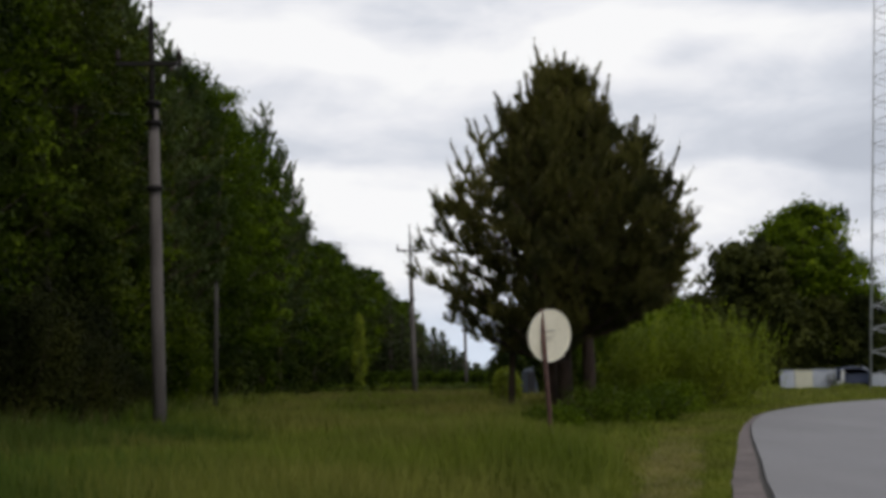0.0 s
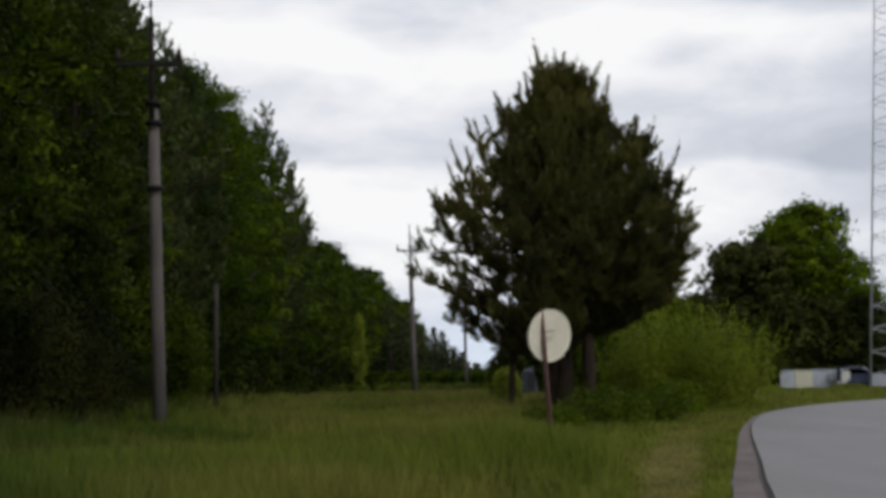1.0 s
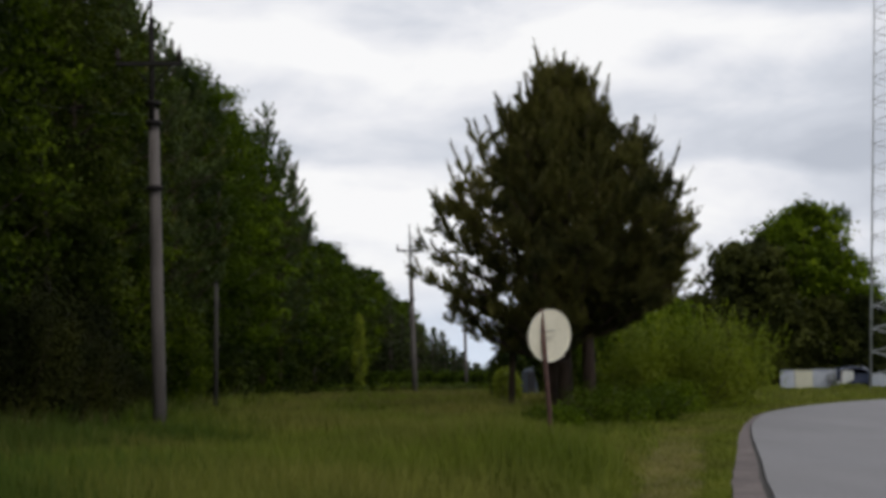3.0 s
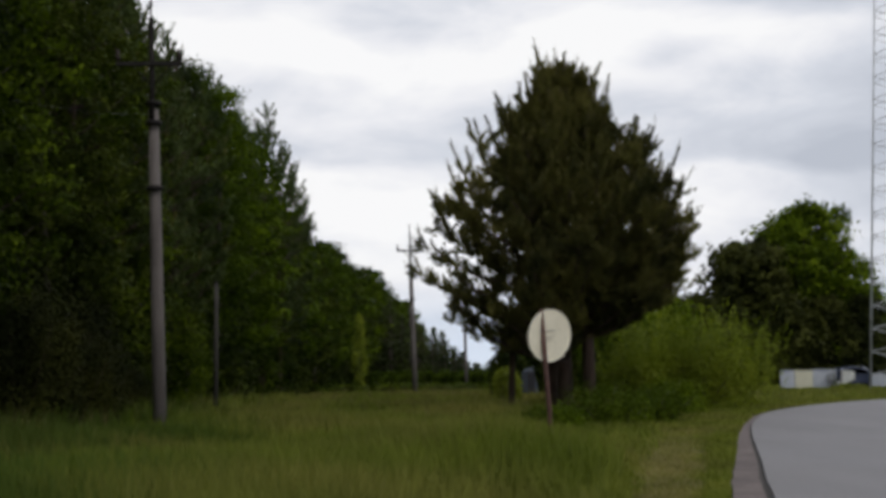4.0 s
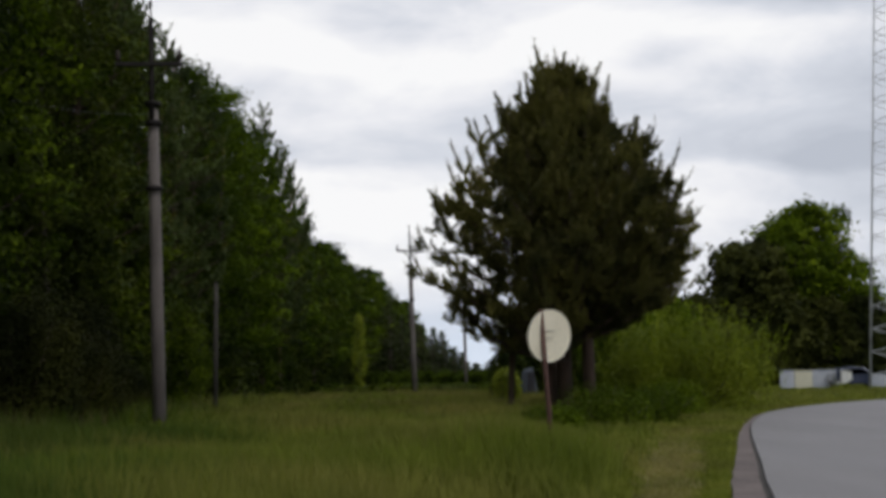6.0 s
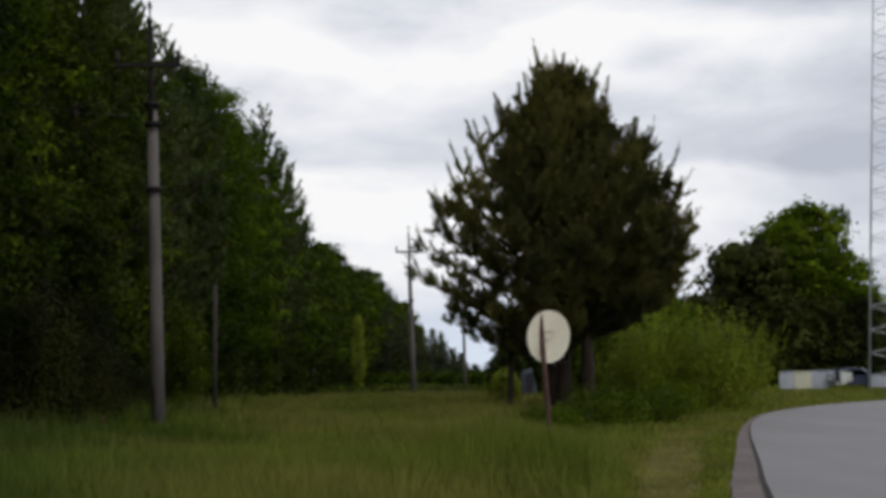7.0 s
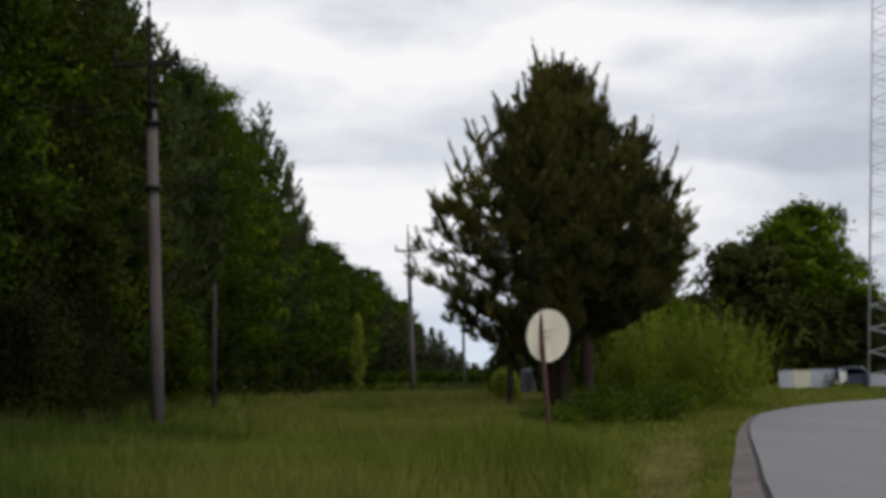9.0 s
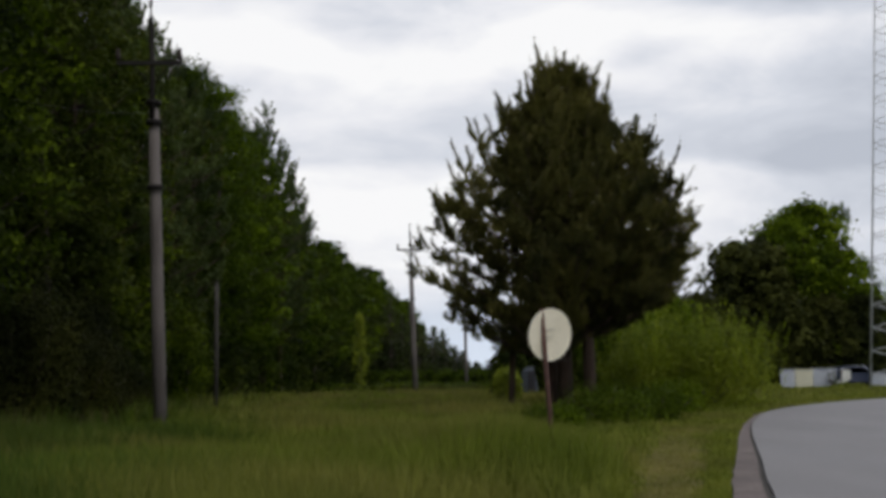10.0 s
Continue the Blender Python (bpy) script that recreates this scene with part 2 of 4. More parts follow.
def mesh_np(name, verts, faces, material):
    """A mesh from arrays of places and of faces with equal corners."""
    verts, faces = np.asarray(verts, np.float32), np.asarray(faces, np.int32)
    me = bpy.data.meshes.new(name)
    k = faces.shape[1]
    me.vertices.add(len(verts))
    me.vertices.foreach_set("co", verts.ravel())
    me.loops.add(faces.size)
    me.loops.foreach_set("vertex_index", faces.ravel())
    me.polygons.add(len(faces))
    me.polygons.foreach_set("loop_start", np.arange(0, faces.size, k, dtype=np.int32))
    me.update(calc_edges=True)
    me.materials.append(material)
    return me


def attach(ob, parent):
    if parent is not None:
        ob.parent = parent
    return ob


def part(name, bm, material, parent, label=""):
    me = bpy.data.meshes.new(name)
    bm.to_mesh(me)
    bm.free()
    me.materials.append(material)
    ob = attach(new(name, me), parent)
    return tagged(ob, label)


def part_np(name, verts, faces, material, parent, label="", kind=""):
    return tagged(attach(new(name, mesh_np(name, verts, faces, material)), parent), label, kind=kind)


def thing(name, m, label, category, group="", kind=""):
    ob = new(name)
    ob.empty_display_size = 0.3
    ob.matrix_basis = m
    return tagged(ob, label, category, group, kind)


def tube(bm, points, radii, sides=8, cap=True):
    """A tapered tube along points."""
    rings = []
    pts = [Vector(p) for p in points]
    for i, p in enumerate(pts):
        way = (pts[min(i + 1, len(pts) - 1)] - pts[max(i - 1, 0)]).normalized()
        side = way.orthogonal().normalized() if abs(way.z) < 0.99 else Vector((1, 0, 0))
        up = way.cross(side).normalized()
        side = up.cross(way).normalized()
        ring = []
        for k in range(sides):
            a = 2 * math.pi * k / sides
            ring.append(bm.verts.new(p + (side * math.cos(a) + up * math.sin(a)) * radii[i]))
        rings.append(ring)
    for a, b in zip(rings, rings[1:]):
        for k in range(sides):
            f = bm.faces.new((a[k], a[(k + 1) % sides], b[(k + 1) % sides], b[k]))
            f.smooth = True
    if cap:
        bm.faces.new(rings[0][::-1])
        bm.faces.new(rings[-1])
    return bm


def box(bm, centre, size, bevel=0.0, turn=None):
    m = Matrix.Translation(centre) @ (turn or Matrix.Identity(4)) @ Matrix.Diagonal((*size, 1))
    made = bmesh.ops.create_cube(bm, size=1, matrix=m)
    if bevel:
        edges = list({e for v in made["verts"] for e in v.link_edges})
        bmesh.ops.bevel(bm, geom=edges, offset=bevel, segments=2, affect="EDGES")
    return bm


def unit(v):
    return v / np.maximum(np.linalg.norm(v, axis=1, keepdims=True), 1e-6)


def leaves(rng, centres, size, droop=0.0, facing=None):
    """Diamond leaves at the centres, turned at random or spread over the outside of their clump."""
    n = len(centres)
    a = unit(rng.normal(size=(n, 3)) + np.array((0, 0, -droop)))
    if facing is None:
        b = unit(np.cross(a, rng.normal(size=(n, 3))))
    else:
        out = unit(unit(facing) + np.array((0, 0, 0.35)) + rng.normal(size=(n, 3)) * 0.38)
        a = unit(np.cross(out, a))
        b = np.cross(out, a)
    s = size * rng.uniform(0.6, 1.3, (n, 1))
    v = np.stack((centres - a * s, centres + b * s * 0.55, centres + a * s, centres - b * s * 0.55), 1).reshape(-1, 3)
    return v, np.arange(4 * n).reshape(n, 4)


def crown_points(rng, height, low, radius, lobes, per_lobe, spread=0.3, shape=1.0, bunch=24):
    """Leaf places in uneven lobes round a trunk; lobes shrink to the top."""
    out, way = [], []
    for i in range(lobes):
        f = (i + 0.5) / lobes
        z = low + (height - low) * (f ** 0.9)
        wide = radius * (math.sin(math.pi * min(0.98, 0.16 + 0.8 * f)) ** 0.7) * shape
        a = i * 2.4 + rng.uniform(-0.5, 0.5)
        far = wide * rng.uniform(0.3, 0.75)
        size = wide * rng.uniform(0.4, 0.62) + 0.25
        c = np.array((far * math.cos(a), far * math.sin(a), min(z, height - size * 0.6)))
        clumps = max(6, per_lobe // bunch)
        d = unit(rng.normal(size=(clumps, 3))) * size * rng.uniform(0.55, 1.08, (clumps, 1))
        d[:, 2] *= 0.8
        mid = np.repeat(c + d, per_lobe // clumps, axis=0)
        jig = rng.normal(size=mid.shape) * spread * np.array((1, 1, 0.6))
        out.append(mid + jig)
        way.append(np.repeat(d / size, per_lobe // clumps, axis=0) * 0.8 + jig / spread * 0.5)
    p = np.concatenate(out)
    p[:, 2] = np.maximum(p[:, 2], 0.15)
    return p, np.concatenate(way)


def limb_set(rng, parent, height, low, radius, count, thick, bark):
    for i in range(count):
        f = (i + 0.5) / count
        z = low + (height * 0.85 - low) * f
        a = i * 2.4 + rng.uniform(-0.4, 0.4)
        reach = radius * math.sin(math.pi * min(0.95, 0.2 + 0.75 * f)) * rng.uniform(0.7, 0.95)
        d = Vector((math.cos(a), math.sin(a), 0))
        p0 = Vector((0, 0, z))
        bm = bmesh.new()
        tube(bm, (p0, p0 + d * reach * 0.5 + Vector((0, 0, reach * 0.22)), p0 + d * reach + Vector((0, 0, reach * 0.6))),
             (thick * (1.1 - f * 0.7), thick * 0.6 * (1.1 - f * 0.7), thick * 0.2), 5)
        part("limb", bm, bark, parent)


def broadleaf(seed, height, low, radius, lobes, per_lobe, leaf, material, label, category="tree", group="", trunk=0.16, bark=None, name="deciduous_tree", spread=0.25, bunch=24):
    rng = np.random.default_rng(seed)
    ob = thing(name, pose(0, 0, 0), label, category, group)
    bm = bmesh.new()
    pts = [(0, 0, -0.1)]
    for k in range(1, 7):
        pts.append((rng.uniform(-0.12, 0.12) * k / 3, rng.uniform(-0.12, 0.12) * k / 3, height * 0.92 * k / 6))
    tube(bm, pts, [trunk * (1.15 - 0.16 * k) for k in range(7)], 9)
    part("trunk", bm, bark or M_BARK, ob)
    limb_set(rng, ob, height, low + 0.5, radius, 9, trunk * 0.4, bark or M_BARK)
    spots, way = crown_points(rng, height, low, radius, lobes, per_lobe, spread, 1.0, bunch)
    v, f = leaves(rng, spots, leaf, 0.0, way)
    part_np("crown", v, f, material, ob)
    return ob


def spruce(seed, height, radius, count, material, label, group=""):
    """A spruce: drooping whorls of needled twigs."""
    rng = np.random.default_rng(seed)
    ob = thing("spruce_tree", pose(0, 0, 0), label, "tree", group)
    bm = bmesh.new()
    tube(bm, ((0, 0, -0.1), (0, 0, height * 0.5), (0, 0, height)), (0.15, 0.09, 0.015), 8)
    part("trunk", bm, M_BARK, ob)
    bm = bmesh.new()
    cs = []
    tiers = int(height * 2.9)
    for t in range(tiers):
        f = (t + 0.5) / tiers
        z0 = 0.8 + (height - 0.9) * f
        n = 6 if f < 0.7 else 5
        for k in range(n):
            a = 2 * math.pi * (k / n + 0.37 * t) + rng.uniform(-0.2, 0.2)
            z = min(height - 0.05, z0 + rng.uniform(-0.35, 0.35))
            reach = radius * (1.02 - f) ** 0.8 * rng.uniform(0.55, 1.2)
            d = np.array((math.cos(a), math.sin(a), 0.0))
            p0, p1 = np.array((0, 0, z)), d * reach + np.array((0, 0, z - reach * 0.18))
            tube(bm, (p0, p1), (0.025, 0.006), 4, False)
            m = max(4, int(count * reach / radius))
            s = rng.uniform(0.15, 1.05, (m, 1))
            c = p0 + (p1 - p0) * s + rng.normal(size=(m, 3)) * np.array((0.14, 0.14, 0.11)) * (0.6 + reach * 0.45)
            cs.append(c)
    tagged(part("branchwork", bm, M_BARK, ob), kind="stuff")
    v, f = leaves(rng, np.concatenate(cs), 0.13, 0.8)
    part_np("crown", v, f, material, ob)
    return ob


def tuft_blades(rng, bases, axes, length, needles, width=0.016, size=None):
    """Bottle-brush tufts: thin blades that lean forward round each shoot."""
    n = len(bases)
    s = rng.uniform(0.0, 1.0, (n, needles, 1))
    b = bases[:, None, :] + axes[:, None, :] * s * length[:, None, None]
    d = rng.normal(size=(n, needles, 3))
    d -= (d * axes[:, None, :]).sum(-1, keepdims=True) * axes[:, None, :]
    d = d / np.linalg.norm(d, axis=-1, keepdims=True)
    d = d * 0.8 + axes[:, None, :] * 0.75
    side = np.cross(d, rng.normal(size=d.shape))
    side = side / np.linalg.norm(side, axis=-1, keepdims=True) * width
    tip = b + d * rng.uniform(0.09, 0.15, (n, needles, 1)) * (1.0 if size is None else size[:, None, None])
    v = np.stack((b - side, b + side, tip), 2).reshape(-1, 3)
    return v, np.arange(len(v)).reshape(-1, 3)


# ---- sky and distance ----


def cloud_cover():
    """A far arc of cloud that drifts round the place."""
    n_a, n_e, far = 48, 16, 1500.0
    v = []
    for i in range(n_a + 1):
        a = radians(-75 + 150 * i / n_a)
        for j in range(n_e + 1):
            e = radians(-2 + 44 * j / n_e)
            v.append((math.sin(a) * math.cos(e), math.cos(a) * math.cos(e), math.sin(e)))
    f = []
    for i in range(n_a):
        for j in range(n_e):
            k = i * (n_e + 1) + j
            f.append((k, k + 1, k + n_e + 2, k + n_e + 1))
    ob = new("backdrop_clouds", mesh_np("backdrop_clouds", np.array(v) * far, f, M_CLOUD))
    # texture space of the arc is its unit direction
    for vert in ob.data.vertices:
        vert.co = vert.co / far
    ob.scale = (far, far, far)
    return tagged(ob, "bright broken overcast with grey cloud bands", "sky", kind="structure")


CLOUDS = cloud_cover()

# ---- ground and road ----


def ground_sheet():
    xs = np.concatenate((np.linspace(-1800, -60, 12), np.linspace(-50, 60, 56), np.linspace(70, 1800, 12)))
    ys = np.concatenate((np.linspace(-1800, -30, 10), np.linspace(-20, 130, 60), np.linspace(150, 1900, 14)))
    v = [(x, y, 0.0) for x in xs for y in ys]
    ny = len(ys)
    f = [(i * ny + j, (i + 1) * ny + j, (i + 1) * ny + j + 1, i * ny + j + 1) for i in range(len(xs) - 1) for j in range(ny - 1)]
    return tagged(new("ground", mesh_np("ground", v, f, M_SOIL)), "dark soil and short grass under the meadow", "ground", kind="structure")


ground_sheet()
# outer road edge, smooth through a few corners of the plan
EDGE = ((-9.0, -60), (-3.2, -20), (0.1, 0), (3.0, 12.9), (4.2, 17.7), (6.05, 25.1), (7.66, 30.9), (9.5, 36.5), (11.9, 41.5), (15.2, 46.4), (19.8, 51.2),
        (27, 56.5), (38, 61.5), (55, 66), (90, 70), (160, 70))


def smooth_line(pts, steps):
    p = [Vector((*q, 0)) for q in (pts[0], *pts, pts[-1])]
    out = []
    for a, b, c, d in zip(p, p[1:], p[2:], p[3:]):
        for k in range(steps):
            t = k / steps
            out.append(0.5 * (2 * b + (c - a) * t + (2 * a - 5 * b + 4 * c - d) * t * t + (3 * b - a - 3 * c + d) * t ** 3))
    return out + [p[-1]]


LINE = smooth_line(EDGE, 8)


def strip(name, inner, outer, z, material, label, thick=0.0, wobble=0.0, start=0, end=None):
    """A band beside the road edge: inner and outer are distances to the right of it."""
    rng = np.random.default_rng(5)
    bm = bmesh.new()
    last = None
    line = LINE[start:end]
    for i, p in enumerate(line):
        way = (line[min(i + 1, len(line) - 1)] - line[max(i - 1, 0)]).normalized()
        right = Vector((way.y, -way.x, 0))
        w = rng.uniform(-wobble, wobble)
        i_d = inner(p.y) if callable(inner) else inner
        o_d = outer(p.y) if callable(outer) else outer
        a, b = p + right * (i_d + w), p + right * o_d
        row = [bm.verts.new((a.x, a.y, z - thick)), bm.verts.new((a.x, a.y, z)), bm.verts.new((b.x, b.y, z))]
        if last:
            bm.faces.new((last[0], row[0], row[1], last[1]))
            bm.faces.new((last[1], row[1], row[2], last[2]))
        last = row
    bmesh.ops.recalc_face_normals(bm, faces=bm.faces)
    return tagged(part(name, bm, material, None), label, "road", kind="structure")


def taper(near, far):
    return lambda y: near + (far - near) * max(0.0, min(1.0, (y - 13) / 16.0))


strip("road", taper(0.42, 0.17), 7.2, 0.05, M_ASPHALT, "smooth grey asphalt road bending round the meadow", 0.05, 0.006)
strip("road_edge_gap", taper(0.35, 0.12), taper(0.46, 0.2), 0.012, M_CRACK, "dark earthy gap along the asphalt edge", 0.01, 0.012)
strip("road_shoulder", taper(0.0, -0.09), taper(0.35, 0.13), 0.02, M_EDGE, "old pinkish grey paved road shoulder", 0.02, 0.025)
strip("verge_path", taper(-0.95, -2.6), taper(-0.28, -1.0), 0.008, M_PATH, "dry yellow mown strip beside the road", 0.006, 0.16, 0, 52)


def road_left(ys):
    lx, ly = np.array([p.x for p in LINE]), np.array([p.y for p in LINE])
    return np.interp(ys, ly, lx)


def blades(rng, x, y, height, width):
    n = len(x)
    a = rng.uniform(0, 2 * math.pi, n)
    lean = rng.uniform(0.05, 0.5, n) * height
    b = rng.uniform(0, 2 * math.pi, n)
    dx, dy = np.cos(a) * width / 2, np.sin(a) * width / 2
    lx, ly = np.cos(b) * lean, np.sin(b) * lean
    z = np.zeros(n)
    v = np.stack((np.stack((x - dx, y - dy, z), 1), np.stack((x + dx, y + dy, z), 1),
                  np.stack((x + dx * 0.8 + lx * 0.35, y + dy * 0.8 + ly * 0.35, height * 0.6), 1),
                  np.stack((x - dx * 0.8 + lx * 0.35, y - dy * 0.8 + ly * 0.35, height * 0.6), 1),
                  np.stack((x + lx, y + ly, height), 1)), 1).reshape(-1, 3)
    k = np.arange(n)[:, None] * 5
    tri = np.concatenate((k + np.array((0, 1, 2)), k + np.array((0, 2, 3)), k + np.array((3, 2, 4))))
    return v, tri


def meadow():
    rng = np.random.default_rng(11)
    # depth falls off so that near grass is dense and far grass broad
    n = 215000
    y = 5.0 * (115 / 5.0) ** rng.uniform(0, 1, n)
    x = rng.uniform(-12, 1, n) + rng.uniform(0, 1, n) * np.minimum(y * 0.3, 12)
    keep = x < road_left(y) - 1.2 - np.clip((y - 13) / 16, 0, 1) * 1.3 + rng.normal(0, 0.4, n) * (x > 0)
    keep &= x < road_left(y) - 1.0 - np.clip((y - 13) / 16, 0, 1) * 0.7
    x, y = x[keep], y[keep]
    # the meadow goes on behind the eye
    x = np.concatenate((x, rng.uniform(-9, -0.9, 9000)))
    y = np.concatenate((y, rng.uniform(-12, 5.2, 9000)))
    back = x < road_left(y) - 1.3
    x, y = x[back], y[back]
    # tufts of taller pale grass along the trees
    m = 2600
    y = np.concatenate((y, rng.uniform(12, 60, m)))
    x = np.concatenate((x, rng.uniform(-8.4, -6.9, m)))
    tall = 0.24 + 0.16 * np.sin(x * 0.9 + 1) * np.sin(y * 0.45) + rng.uniform(-0.08, 0.16, len(x))
    tall = tall + 0.14 * np.clip((40 - y) / 20, 0, 1)
    tall = tall * np.clip((road_left(y) - 1.3 - np.clip((y - 13) / 16, 0, 1) * 1.3 - x) / 1.7, 0.35, 1.0)
    tall = tall + 0.52 * np.exp(-((x - 1.2) ** 2 + (y - 14.2) ** 2) / 2.0)
    tall[-m:] += rng.uniform(0.0, 0.45, m)
    tall = tall * np.clip((130 - y) / 90, 0.3, 1.0)
    v, f = blades(rng, x, y, np.clip(tall + 0.1, 0.12, 0.95), 0.004 + np.abs(y) * 0.00095)
    # lusher herbs grow in a broad patch towards the trees, coloured darker for shade
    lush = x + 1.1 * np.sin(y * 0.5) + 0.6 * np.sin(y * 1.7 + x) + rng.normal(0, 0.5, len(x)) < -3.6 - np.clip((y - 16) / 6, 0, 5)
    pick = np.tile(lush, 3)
    tagged(new("lush_shaded_grass", mesh_np("lush_shaded_grass", v, f[pick], M_LUSH_SHADED)), "lush green grass and herbs near the trees, darkened for tree shade", "grass", kind="stuff")
    f = f[~pick]
    tagged(new("meadow_grass", mesh_np("meadow_grass", v, f, M_GRASS)), "tall unmown green and brownish meadow grass", "grass", kind="stuff")
    # seed heads on thin stalks
    n = 1500
    y = 26.0 * (90 / 26.0) ** rng.uniform(0, 1, n)
    x = rng.uniform(-9, 1, n) + rng.uniform(0, 1, n) * np.minimum(y * 0.25, 8)
    keep = x < road_left(y) - 2.2 - np.clip((y - 13) / 16, 0, 1) * 1.5
    x, y = x[keep], y[keep]
    top = rng.uniform(0.42, 0.68, len(x))
    c = np.stack((x, y, top), 1)
    c = np.repeat(c, 5, 0) + rng.normal(size=(len(x) * 5, 3)) * np.array((0.03, 0.03, 0.06))
    v, f = leaves(rng, c, 0.022)
    # pale dry stalks along the foot of the trees
    n = 5200
    x = np.concatenate((x, rng.uniform(-10.2, -7.4, n)))
    y = np.concatenate((y, 21.0 * (52 / 21.0) ** rng.uniform(0, 1, n)))
    top = np.concatenate((top, rng.uniform(0.45, 1.05, n) * (0.65 + 0.35 * np.sin(y[-n:] * 1.7) * np.sin(x[-n:] * 2.3))))
    stem, sf = blades(rng, x, y, top, 0.006 + 0.0004 * y)
    tagged(new("grass_stalks", mesh_np("grass_stalks", stem, sf, M_SEED)), "thin straw stalks in the meadow", "grass", kind="stuff")
    tagged(new("seed_heads", mesh_np("seed_heads", v, f, M_SEED)), "loose brownish seed heads of meadow grass", "grass", kind="stuff")


meadow()


def verge():
    rng = np.random.default_rng(12)
    n = 46000
    y = 6.0 * (75 / 6.0) ** rng.uniform(0, 1, n)
    off = rng.uniform(0.0, 1.0, n)
    x = road_left(y) - 0.02 - off * (1.3 + np.clip((y - 13) / 16, 0, 1) * 1.6)
    gap = (off > 0.2) & (off < 0.8) & (y < 27)
    # thin grass over the mown strip, closing towards its edges and its far end
    cover = 0.1 + 0.8 * np.clip(np.abs(off - 0.5 + 0.07 * np.sin(y * 2.3)) / 0.3, 0, 1) ** 4 + np.clip((y - 20.5) / 6, 0, 1)
    keep = ~gap | (rng.uniform(0, 1, n) < cover)
    x, y = x[keep], y[keep]
    v, f = blades(rng, x, y, rng.uniform(0.04, 0.14, len(x)) * np.where(gap[keep], 0.5, 1.0) + 0.22 * np.clip(off[keep] - 0.82, 0, 1) / 0.18 * rng.uniform(0.3, 1.2, len(x)), 0.008 + y * 0.0008)
    # the far verge beyond the bend
    n = 30000
    x2 = rng.uniform(8, 75, n)
    y2 = rng.uniform(38, 100, n)
    lx, ly = np.array([p.x for p in LINE]), np.array([p.y for p in LINE])
    keep = y2 > np.interp(x2, lx, ly) + 0.3
    x2, y2 = x2[keep], y2[keep]
    v2, f2 = blades(rng, x2, y2, rng.uniform(0.06, 0.2, len(x2)), np.full(len(x2), 0.09))
    n = 9000
    x3, y3 = rng.uniform(19, 31, n), rng.uniform(74.2, 76.3, n)
    tall = 0.1 + 0.1 * np.exp(-((x3 - 24.3) / 0.35) ** 2) + 0.2 * np.clip(np.sin(x3 * 2.1) * np.sin(x3 * 0.77 + 1), 0, 1)
    v3, f3 = blades(rng, x3, y3, tall * rng.uniform(0.15, 1.3, n), np.full(n, 0.05))
    # dry stubble on the mown strip
    n = 16000
    y4 = 6.0 * (27 / 6.0) ** rng.uniform(0, 1, n)
    mid = np.clip(rng.normal(0.5, 0.15, n), 0.12, 0.9)
    x4 = road_left(y4) - 0.02 - mid * (1.3 + np.clip((y4 - 13) / 16, 0, 1) * 1.6)
    v4, f4 = blades(rng, x4, y4, rng.uniform(0.02, 0.06, n), 0.006 + y4 * 0.0006)
    tagged(new("mown_stubble", mesh_np("mown_stubble", v4, f4, M_STUBBLE)), "short dry yellowish stubble on the mown strip", "grass", kind="stuff")
    f2 = np.concatenate((f2, f3 + len(v2))) + len(v)
    v2 = np.concatenate((v2, v3))
    tagged(new("verge_grass", mesh_np("verge_grass", np.concatenate((v, v2)), np.concatenate((f, f2)), M_VERGE)),
           "short yellow-green grass along the road verge", "grass", kind="stuff")


verge()

# ---- pines ----


